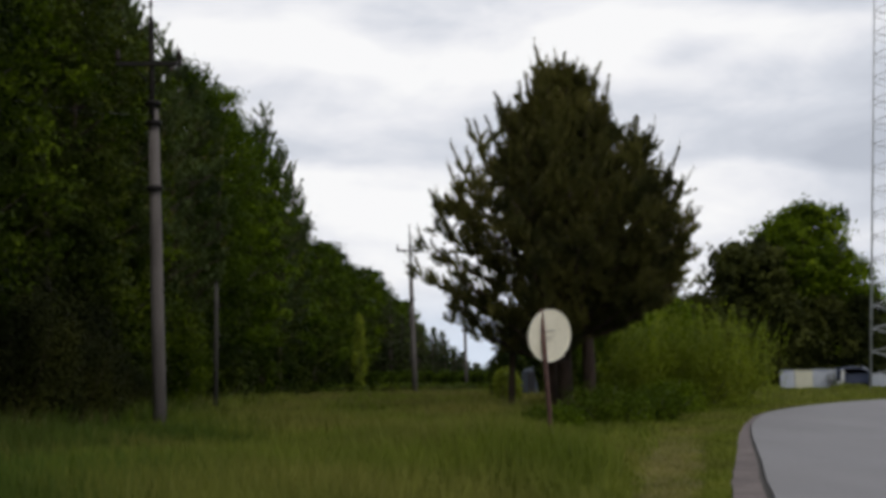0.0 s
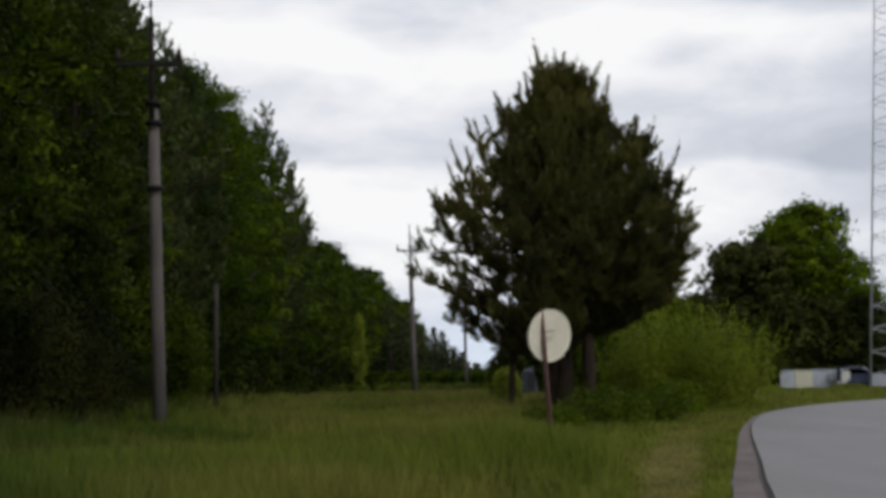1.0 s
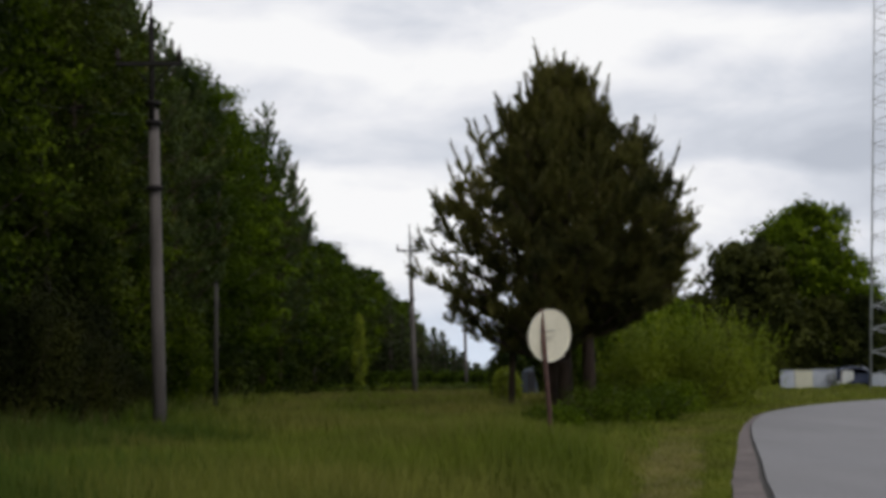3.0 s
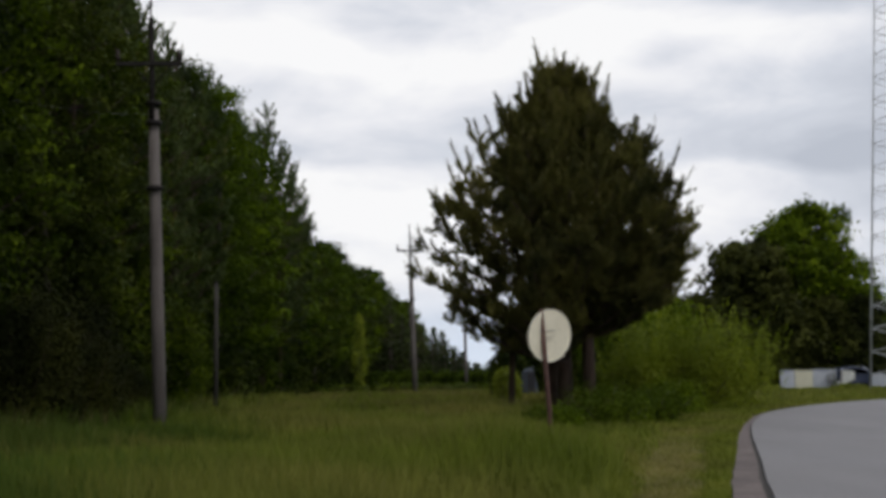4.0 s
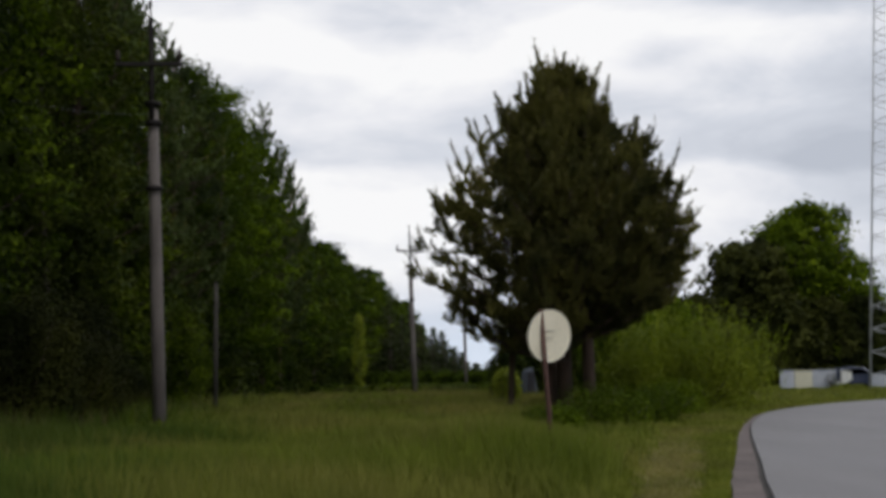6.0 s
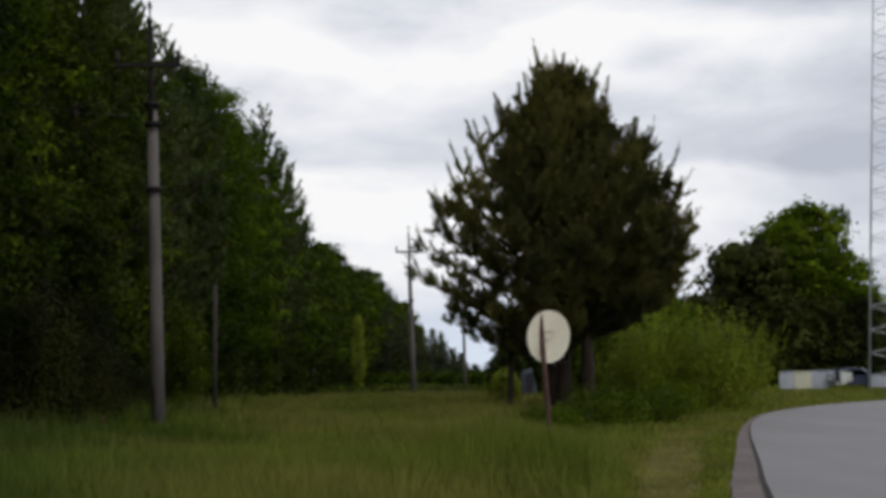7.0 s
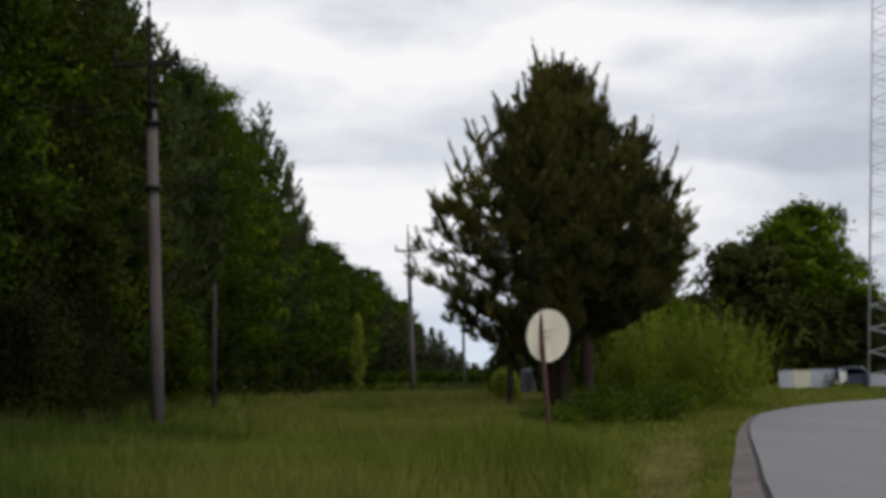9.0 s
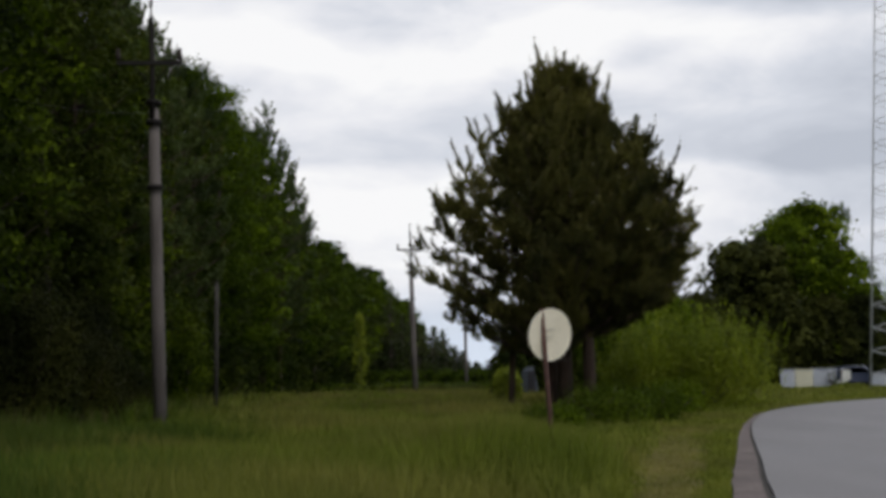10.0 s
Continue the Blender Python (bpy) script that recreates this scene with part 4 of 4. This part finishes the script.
def broad_pine(m, label):
    """A broad open-grown pine: layered limbs that end in clumps of upturned shoots, thin leaders on top."""
    rng = np.random.default_rng(61)
    ob = thing("pine_tree", m, label, "tree")
    for x, y, top, thick in ((0.0, 0.2, 10.6, 0.24), (0.65, -0.4, 9.0, 0.2), (-0.3, 0.8, 8.5, 0.18), (-1.55, 0.6, 6.0, 0.11)):
        bm = bmesh.new()
        tube(bm, ((x, y, -0.2), (x * 0.95, y, top * 0.3), (x * 0.8 + 0.1, y, top * 0.65), (x * 0.6, y * 0.6, top)), (thick, thick * 0.8, thick * 0.5, 0.02), 10)
        part("trunk", bm, M_PINE_BARK, ob, "reddish brown scaly trunk")
    # height, reach to the open side, reach to the road side
    zs = (2.2, 3.0, 4.3, 5.1, 6.1, 7.0, 7.9, 8.8, 9.4, 10.0)
    open_side = (2.2, 3.4, 3.8, 3.7, 3.35, 2.4, 1.6, 0.95, 0.6, 0.25)
    road_side = (2.4, 3.1, 3.4, 3.75, 3.7, 3.05, 2.15, 1.3, 0.8, 0.3)

    def width(z, a):
        k = 0.5 + 0.5 * math.cos(a)
        return np.interp(z, zs, open_side) * (1 - k) + np.interp(z, zs, road_side) * k

    base, axis, size = [], [], []

    def shoot(foot, way, long, count, fat=1.0):
        """A shoot with needles all along it, shorter at its tip."""
        for u in np.linspace(0.1, 1.0, count):
            base.append(foot + way * long * u)
            axis.append(way)
            size.append((1.1 - 0.5 * u) * fat)

    twigs = bmesh.new()
    count = 250
    for i in range(count):
        f = (i + 0.5) / count
        z = 2.2 + 7.7 * f ** 1.15
        a = i * 2.39996 + rng.uniform(-0.3, 0.3)
        if math.cos(a) > 0.1 and z < 3.1:
            z = 3.1 + 1.6 * rng.uniform()
        gappy = math.cos(a) < -0.5 and z < 7.0
        reach = width(z, a) * (rng.uniform(0.8, 1.1) if rng.uniform() < 0.6 else rng.uniform(0.5, 0.85))
        if math.cos(a) > 0.3 and z < 5.6:
            reach = width(z, a) * rng.uniform(0.84, 0.98)
        if z > 6.6:
            reach = reach * rng.uniform(0.8, 1.0)
        elif i % 7 == 0 and z > 4.6:
            reach = width(z, a) * (1.14 if math.cos(a) > 0 else 1.04)
        d = np.array((math.cos(a), math.sin(a) * 0.92, 0.0))
        across = np.array((-d[1], d[0], 0.0))
        root = np.array((0.1, 0.1, max(1.6, z - 0.22 * reach - 0.4)))
        tip = d * reach + np.array((0, 0, z))
        mid = root * 0.4 + tip * 0.6 + np.array((0, 0, -0.07 * reach))
        one = bmesh.new()
        tube(one, (root, mid, tip), (0.03 + 0.012 * reach, 0.02 + 0.005 * reach, 0.008), 5)
        part("limb", one, M_PINE_BARK, ob)
        clumps = int((2.5 + 1.9 * reach) * ((0.46 if z < 5.0 else 0.62) if gappy else 1.1))
        for k in range(clumps):
            s = 1.0 if k == 0 else rng.uniform(0.6 if gappy else 0.32, 1.0)
            p = root + (mid - root) * s / 0.6 if s < 0.6 else mid + (tip - mid) * (s - 0.6) / 0.4
            side = across * rng.uniform(-1, 1) + d * rng.uniform(0.2, 0.8) + np.array((0, 0, rng.uniform(-0.1, 0.35)))
            q = p + side * rng.uniform(0.2, 0.7) * (0.55 + 0.12 * reach)
            tube(twigs, (p, q), (0.012, 0.006), 3, False)
            for w in range(int(rng.integers(5, 9))):
                way = d * rng.uniform(0.0, 0.9) + across * rng.uniform(-0.7, 0.7) + np.array((0, 0, rng.uniform(0.15, 1.1)))
                way = way / np.linalg.norm(way)
                foot = p + (q - p) * rng.uniform(0.3, 1.0) + rng.normal(size=3) * 0.05
                long = rng.uniform(0.18, 0.42)
                shoot(foot, way, long, 3)
        # the end of the limb turns up
        way = np.array((d[0] * 0.45, d[1] * 0.45, 1.0)) / 1.1
        shoot(tip, way, rng.uniform(0.3, 0.75), 6)
        shoot(tip * 0.93 + root * 0.07, way, rng.uniform(0.25, 0.5), 5)
    # inner shoots close the heart of the crown
    for i in range(3800):
        a = rng.uniform(0, 2 * math.pi)
        z = rng.uniform(3.1 if math.cos(a) > 0.1 else 2.2, 8.8)
        q = width(z, a) * math.sqrt(rng.uniform(0, 1)) * ((0.38 if z < 5.0 else 0.48) if math.cos(a) < -0.25 and z < 7.0 else 0.88)
        way = np.array((math.cos(a) * 0.5, math.sin(a) * 0.5, rng.uniform(0.2, 1.0))) + rng.normal(size=3) * 0.25
        shoot(np.array((q * math.cos(a), q * math.sin(a), z)), way / np.linalg.norm(way), 0.3, 2)
    # leaders like candlesticks rise clear of the crown
    for i in range(66):
        a = (i // 2) * 2.39996 + (i % 2) * rng.uniform(0.1, 0.5)
        f = ((i // 2 * 2 + 0.4) / 66) ** 0.62
        q = 4.0 * f
        top_z = np.interp(q, (0.0, 0.4, 0.9, 1.5, 2.4, 3.15, 3.8, 4.0), (10.9, 10.75, 10.4, 9.8, 8.85, 7.85, 6.8, 6.4)) + rng.uniform(-0.7, 0.2)
        d = np.array((math.cos(a), math.sin(a), 0.0))
        lean = 0.1 + 0.36 * f
        way = np.array((d[0] * lean, d[1] * lean, 1.0)) + rng.normal(size=3) * 0.07
        way = way / np.linalg.norm(way)
        long = rng.uniform(1.1, 1.8)
        tip = d * q + np.array((-0.36 * math.exp(-q * 2), 0, top_z))
        foot = tip - way * long
        tube(twigs, (foot, tip), (0.022, 0.006), 4, False)
        shoot(foot, way, long, 14, 1.25)
        for k in range(5):
            u = rng.uniform(0.05, 0.62)
            turn = rng.uniform(0, 6.28)
            arm = np.array((math.cos(turn) * 0.6, math.sin(turn) * 0.6, 0.8))
            arm = arm / np.linalg.norm(arm)
            p = foot + way * long * u
            reach = rng.uniform(0.3, 0.65) * (1.1 - u)
            tube(twigs, (p, p + arm * reach), (0.01, 0.004), 3, False)
            shoot(p, arm, reach, 5, 1.15)
    tagged(part("branchwork", twigs, M_PINE_BARK, ob), kind="stuff")
    base, axis, size = np.array(base), unit(np.array(axis)), np.array(size)
    n = len(base)
    v, fc = tuft_blades(rng, base, axis, 0.16 * size, 20, 0.0125, size)
    part_np("crown", v, fc, M_NEEDLE, ob, "dense dark green needles")
    pick = rng.uniform(0, 1, n) < 0.12
    v, fc = tuft_blades(rng, base[pick] + axis[pick] * 0.12, axis[pick] + np.array((0, 0, 0.5)), rng.uniform(0.1, 0.2, int(pick.sum())), 9, 0.011)
    part_np("young_growth", v, fc, M_SHOOT, ob, "ochre young shoots", "stuff")
    return ob


PINE = broad_pine(pose(3.5, 35, 0), "broad dark pine with several trunks and upswept shoots")

# ---- shrubs round the pine ----
WILLOWS = []
WILLOWS.append(shrub(71, 2.3, 2.2, 11, 170, 0.055, M_BUSH, "large bright yellow-green willow bush beside the pine", pose(8.6, 41.3, 0), upright=2.1, sprays=300))
WILLOWS.append(shrub(78, 1.5, 1.5, 8, 110, 0.055, M_BUSH, "bright yellow-green willow shoots beside the large bush", pose(10.1, 42.6, 0), "willow shoots", upright=2.3, sprays=120))
WILLOWS.append(shrub(79, 2.1, 1.6, 9, 150, 0.055, M_BUSH, "bright yellow-green willow shoots beside the large bush", pose(7.1, 41.2, 0), "willow shoots", upright=1.9, sprays=170))
WILLOWS.append(shrub(83, 1.7, 1.1, 7, 140, 0.055, M_BUSH, "bright yellow-green willow shoots beside the large bush", pose(6.0, 39.0, 0), "willow shoots", upright=1.7, sprays=90))
shrub(72, 1.05, 1.3, 8, 380, 0.04, M_LEAF, "low green shrub in the grass under the pine", pose(3.6, 27.5, 0), "low shrubs")
shrub(73, 0.95, 1.2, 8, 400, 0.04, M_LEAF, "low dark green shrub in the grass under the pine", pose(5.4, 31, 0), "low shrubs")
shrub(74, 0.7, 0.8, 7, 300, 0.04, M_LEAF_BRIGHT, "low light green shrub beside the sign", pose(2.2, 24.5, 0), "low shrubs")
shrub(75, 4.2, 2.1, 9, 240, 0.09, M_LEAF_BRIGHT, "fresh green young shrub behind the pine", pose(6.7, 46.5, 0), "shrubs behind the pine")
shrub(76, 1.5, 0.55, 6, 150, 0.08, M_BUSH, "light green sapling behind the pine trunks", pose(2.4, 46, 0), "shrubs behind the pine")
shrub(77, 1.1, 1.2, 8, 380, 0.045, M_LEAF_BRIGHT, "low green shrub beside the willow bush", pose(6.9, 37, 0), "low shrubs")

shrub(87, 4.9, 2.0, 9, 220, 0.1, M_LEAF_BRIGHT, "fresh green young shrub behind the pine", pose(9.0, 51, 0), "shrubs behind the pine")
# dark-leaved shrubs added to close the bright gap behind the trunks
shrub(84, 3.4, 1.7, 9, 170, 0.14, M_LEAF_DARK, "dark thicket added behind the pine trunks", pose(4.0, 61, 0), "thicket behind the pine")
shrub(91, 2.6, 0.9, 6, 150, 0.12, M_LEAF_DARK, "dark thicket added behind the pine trunks", pose(3.15, 58, 0), "thicket behind the pine")
shrub(85, 4.2, 2.3, 9, 170, 0.14, M_LEAF_DARK, "dark thicket added behind the pine trunks", pose(6.3, 62, 0), "thicket behind the pine")
shrub(86, 4.4, 2.4, 9, 170, 0.14, M_LEAF_DARK, "dark thicket added behind the pine trunks", pose(9.6, 64, 0), "thicket behind the pine")

# ---- trees beyond the road ----
ROUND = broadleaf(81, 14.2, 0.8, 5.0, 30, 480, 0.215, M_LEAF_BRIGHT, "broad fresh green deciduous tree beyond the road", trunk=0.28, spread=0.4)
ROUND.matrix_basis = pose(28.7, 96, 0)
SIDE = broadleaf(82, 10.6, 0.2, 3.7, 24, 340, 0.24, M_BROWN_SHADED, "rounded brownish tree beyond the road, inner shade in its leaf colour", group="dark trees beyond the road", trunk=0.2, spread=0.4)
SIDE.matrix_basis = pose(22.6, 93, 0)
NEXT = copy_thing(ROUND, pose(32.3, 98.5, 0, 0, 0, 130))
NEXT.scale = (0.76, 0.76, 0.76)
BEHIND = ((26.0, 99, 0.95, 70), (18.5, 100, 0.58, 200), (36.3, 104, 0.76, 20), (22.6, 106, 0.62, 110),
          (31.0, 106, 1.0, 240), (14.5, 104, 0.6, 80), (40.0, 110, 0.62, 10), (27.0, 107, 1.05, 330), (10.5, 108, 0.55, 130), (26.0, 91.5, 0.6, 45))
# the ones nearer than 93 are added to darken the bright lower crowns
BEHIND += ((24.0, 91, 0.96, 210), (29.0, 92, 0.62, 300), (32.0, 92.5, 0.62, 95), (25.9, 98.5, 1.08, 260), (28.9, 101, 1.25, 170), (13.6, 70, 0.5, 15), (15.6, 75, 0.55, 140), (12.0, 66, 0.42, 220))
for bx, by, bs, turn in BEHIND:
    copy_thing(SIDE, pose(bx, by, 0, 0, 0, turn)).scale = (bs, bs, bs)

# ---- mast ----


def mast():
    """A square lattice mast that narrows upwards."""
    ob = thing("lattice_mast", pose(27.75, 75, 0, 0, 1.6, -19), "tall grey steel lattice mast beyond the road", "mast")
    base, top, high = 1.5, 0.55, 32.0

    def corner(k, z):
        w = base + (top - base) * z / high
        return Vector(((-w, w, w, -w)[k], (-w, -w, w, w)[k], z))

    for k in range(4):
        bm = bmesh.new()
        tube(bm, (corner(k, -0.2), corner(k, high)), (0.06, 0.045), 8)
        part("leg", bm, M_STEEL, ob)
    z = 0.1
    flip = 0
    while z < high - 1.5:
        step = 0.71
        for k in range(4):
            a, b = k, (k + 1) % 4
            if (flip + (k == 2)) % 2:
                a, b = b, a
            bm = bmesh.new()
            thick = 0.026 if k == 0 else 0.018
            tube(bm, (corner(a, z + step), corner(b, z)), (thick, thick), 5)
            part("brace", bm, M_STEEL, ob)
        z += step
        flip += 1
    return ob


mast()

# ---- things beyond the road ----


def barrier(x0, x1, y, height, material, label):
    ob = thing("low_wall_panel", pose((x0 + x1) / 2, y, 0), label, "wall panel", "low wall panels")
    bm = bmesh.new()
    box(bm, (0, 0, height / 2 - 0.05), (x1 - x0 - 0.03, 0.16, height), 0.02)
    part("slab", bm, material, ob)
    bm = bmesh.new()
    box(bm, (0, 0, height - 0.01), (x1 - x0 - 0.03, 0.2, 0.06), 0.01)
    part("coping", bm, material, ob)
    return ob


barrier(21.2, 22.1, 77, 1.18, M_WHITE, "low bluish white painted wall panel behind roadside grass")
barrier(22.1, 23.25, 77, 1.18, M_CREAM, "low cream painted wall panel behind roadside grass")
barrier(23.25, 24.75, 77.05, 1.2, M_WHITE, "low bluish white painted wall panel behind roadside grass")
barrier(27.7, 29.6, 79.2, 0.85, M_WHITE, "low bluish white painted wall panel behind roadside grass")


def flag():
    ob = thing("cloth_flag", pose(24.8, 76.3, 0), "white cloth fluttering on a thin stake behind the verge", "flag")
    bm = bmesh.new()
    tube(bm, ((0, 0, -0.1), (0, 0, 1.25)), (0.02, 0.02), 6)
    part("stake", bm, M_IRON, ob)
    bm = bmesh.new()
    cols, rows = 10, 8
    grid = []
    for i in range(cols + 1):
        for j in range(rows + 1):
            u, w = i / cols, j / rows
            grid.append(bm.verts.new((0.02 + u * 0.85, 0.08 * math.sin(u * 7 + w * 2) * u, 1.22 - w * (1.0 - 0.45 * u) - 0.12 * u)))
    for i in range(cols):
        for j in range(rows):
            k = i * (rows + 1) + j
            bm.faces.new((grid[k], grid[k + 1], grid[k + rows + 2], grid[k + rows + 1])).smooth = True
    bmesh.ops.solidify(bm, geom=bm.faces[:], thickness=0.01)
    return ob, part("cloth", bm, M_CLOTH, ob)


FLAG, CLOTH = flag()
shrub(88, 1.15, 0.5, 3, 14, 0.05, M_LEAF_DARK, "small dark twiggy shrub in front of the wall panels", pose(24.3, 76.4, 0))


def car():
    ob = thing("parked_car", pose(27.3, 81.2, -0.05, 0, 0, 180), "dark blue parked car half hidden behind roadside grass", "car")
    bm = bmesh.new()
    outline = ((-2.0, 0.3), (-2.05, 0.62), (-1.9, 0.8), (-0.95, 0.9), (-0.35, 1.36), (0.2, 1.42), (0.95, 1.38), (1.75, 0.95), (2.0, 0.88), (2.05, 0.35))
    sides = []
    for y, k in ((-0.82, 0.96), (-0.7, 1.0), (0.7, 1.0), (0.82, 0.96)):
        sides.append([bm.verts.new((x * k, y, z if k == 1 else 0.3 + (z - 0.3) * 0.96)) for x, z in outline])
    for a, b in zip(sides, sides[1:]):
        for i in range(len(outline)):
            j = (i + 1) % len(outline)
            bm.faces.new((a[i], a[j], b[j], b[i]))
    bm.faces.new(sides[0])
    bm.faces.new(sides[-1])
    bmesh.ops.recalc_face_normals(bm, faces=bm.faces)
    part("body", bm, M_CAR, ob)
    for y in (-0.83, 0.83):
        bm = bmesh.new()
        vs = [bm.verts.new((x, y, z)) for x, z in ((-0.75, 0.92), (-0.3, 1.28), (0.85, 1.28), (1.4, 0.95))]
        f = bm.faces.new(vs)
        bmesh.ops.solidify(bm, geom=[f], thickness=0.012)
        part("side_window", bm, M_GLASS, ob)
    bm = bmesh.new()
    vs = [bm.verts.new(p) for p in ((-0.93, -0.62, 0.93), (-0.93, 0.62, 0.93), (-0.38, 0.6, 1.36), (-0.38, -0.6, 1.36))]
    f = bm.faces.new(vs)
    bmesh.ops.solidify(bm, geom=[f], thickness=-0.02)
    part("windscreen", bm, M_GLASS, ob)
    for y in (-0.72, 0.72):
        bm = bmesh.new()
        tube(bm, ((-0.98, y, 0.92), (-0.36, y * 0.96, 1.4)), (0.04, 0.04), 6)
        part("pillar", bm, M_WHITE, ob, "bright windscreen edge")
    for x in (-1.3, 1.3):
        for y in (-0.78, 0.78):
            bm = bmesh.new()
            tube(bm, ((x, y - 0.1, 0.31), (x, y - 0.08, 0.31), (x, y + 0.08, 0.31), (x, y + 0.1, 0.31)), (0.27, 0.31, 0.31, 0.27), 20)
            wheel = part("wheel", bm, M_TYRE, ob)
            bm = bmesh.new()
            tube(bm, ((x, y - 0.11, 0.31), (x, y + 0.11, 0.31)), (0.19, 0.19), 16)
            part("rim", bm, M_STEEL, wheel)


car()


def covered_stack():
    ob = thing("covered_stack", pose(3.85, 55, 0, 0, 0, 25), "narrow stack under a blue-grey tarpaulin behind the pine", "tarpaulin")
    bm = bmesh.new()
    pts = ((-0.5, 0.0), (-0.4, 0.5), (-0.14, 1.0), (0.1, 1.12), (0.4, 0.55), (0.6, 0.0))
    a = [bm.verts.new((x, -0.35, z)) for x, z in pts]
    b = [bm.verts.new((x * 0.9, 0.5, z * 0.95)) for x, z in pts]
    for i in range(len(pts) - 1):
        bm.faces.new((a[i], a[i + 1], b[i + 1], b[i]))
    bm.faces.new(a)
    bm.faces.new(b[::-1])
    bmesh.ops.recalc_face_normals(bm, faces=bm.faces)
    part("tarpaulin", bm, M_TARP, ob)
    bm = bmesh.new()
    box(bm, (-0.1, -0.37, 0.45), (0.62, 0.06, 1.0), 0.02)
    part("opening", bm, M_DARK, ob, "dark open front")
    ob.scale = (0.6, 0.9, 1.4)


covered_stack()

# ---- what moves ----


def gusts(seed, size):
    """Rows of a tree that leans in gusts, all along the clip."""
    rng = np.random.default_rng(seed)
    a, b, p, q = rng.uniform(0.55, 0.85), rng.uniform(1.3, 1.9), rng.uniform(0, 6.28), rng.uniform(0, 6.28)
    return [(t, size * (math.sin(a * t + p) + 0.5 * math.sin(b * t + q)), size * 0.6 * math.sin(a * t + q)) for t in np.arange(0, 10.01, 0.5)]


def sway(ob, rows):
    m = ob.matrix_basis.copy()
    place = m.translation.copy()
    turn = m.to_quaternion().to_matrix().to_4x4()
    walk(ob, [(float(t), Matrix.Translation(place) @ pose(0, 0, 0, fore, side, 0) @ turn) for t, side, fore in rows])


def motions():
    # clouds drift slowly to the left
    walk(CLOUDS, [(0.0, pose(0, 0, 0, 0, 0, 0)), (5.0, pose(0, 0, 0, 0, 0, 1.05)), (10.0, pose(0, 0, 0, 0, 0, 2.1))])
    for i, ob in enumerate(SWAY):
        if i not in (13, 20):
            sway(ob, gusts(100 + i, 0.34))
    # two tops that stand out against the sky, in steps of a tenth of a degree
    sway(SWAY[20], [(t, 0.12 * s, 0.02 * s) for t, s in ((0, -6), (0.5, -4), (1, -2), (1.5, 1), (2, 4), (2.5, 5), (3.2, 3.5), (4, 2), (4.5, 2), (5, 1), (5.5, 1), (6.2, -1), (7, -2), (7.5, -1),
                                                         (8, -2), (8.5, -3), (9, -2), (9.5, -1), (10, -1))])
    sway(SWAY[13], [(t, 0.1 * s, 0.02 * s) for t, s in ((0, -5), (0.8, -5), (1.5, -5), (2, -3), (2.5, -3), (3.2, -1), (4, 1), (5, 1), (5.5, 1), (6.2, 0), (7, -1), (7.5, -2), (8, -2), (8.5, -4.5),
                                                        (9, -1.5), (9.5, 1), (10, 1))])
    sway(PINE, gusts(90, 0.05))
    # lean of the round tree, in steps of a degree
    lean = ((0, 0), (0.5, 0.3), (1, 0), (1.5, 0.1), (2, 0.6), (2.5, 0.45), (3.2, 0.5), (4, 0.6), (4.5, 0.9), (5, 0.8), (5.5, 0.6), (6.3, 0.6), (7, 0.7), (7.5, 0.8),
            (8, 0.3), (8.5, 0.3), (9, -0.1), (9.5, -0.3), (10, 0.1))
    sway(ROUND, [(t, s, 0.2 * s) for t, s in lean])
    sway(SIDE, gusts(93, 0.2))
    sway(NEXT, gusts(94, 0.25))
    for i, ob in enumerate(WILLOWS):
        sway(ob, [(t, s + 0.1 * math.sin(1.9 * t + i), 0.0) for t, s in ((0, -0.6), (0.5, -0.1), (1, 0), (2.5, 0), (4, 0.2), (5.5, 0.2), (6.3, -0.3), (7, -0.5), (7.5, -0.2), (8, -0.7), (9, -1.2), (9.5, -1.0), (10, -1.0))])
    # the cloth swings on its stake
    swing = ((0, 55), (0.6, 40), (1.2, 25), (2, 50), (2.7, 20), (3.3, -5), (4, -12), (4.6, 5), (5.5, -10), (6.2, 20), (7, 5), (7.5, 30), (8, 10), (8.5, -12), (9, 35), (9.5, 58), (10, 25))
    walk(CLOTH, [(t, pose(0, 0, 0, 0, 0, a)) for t, a in swing])


motions()
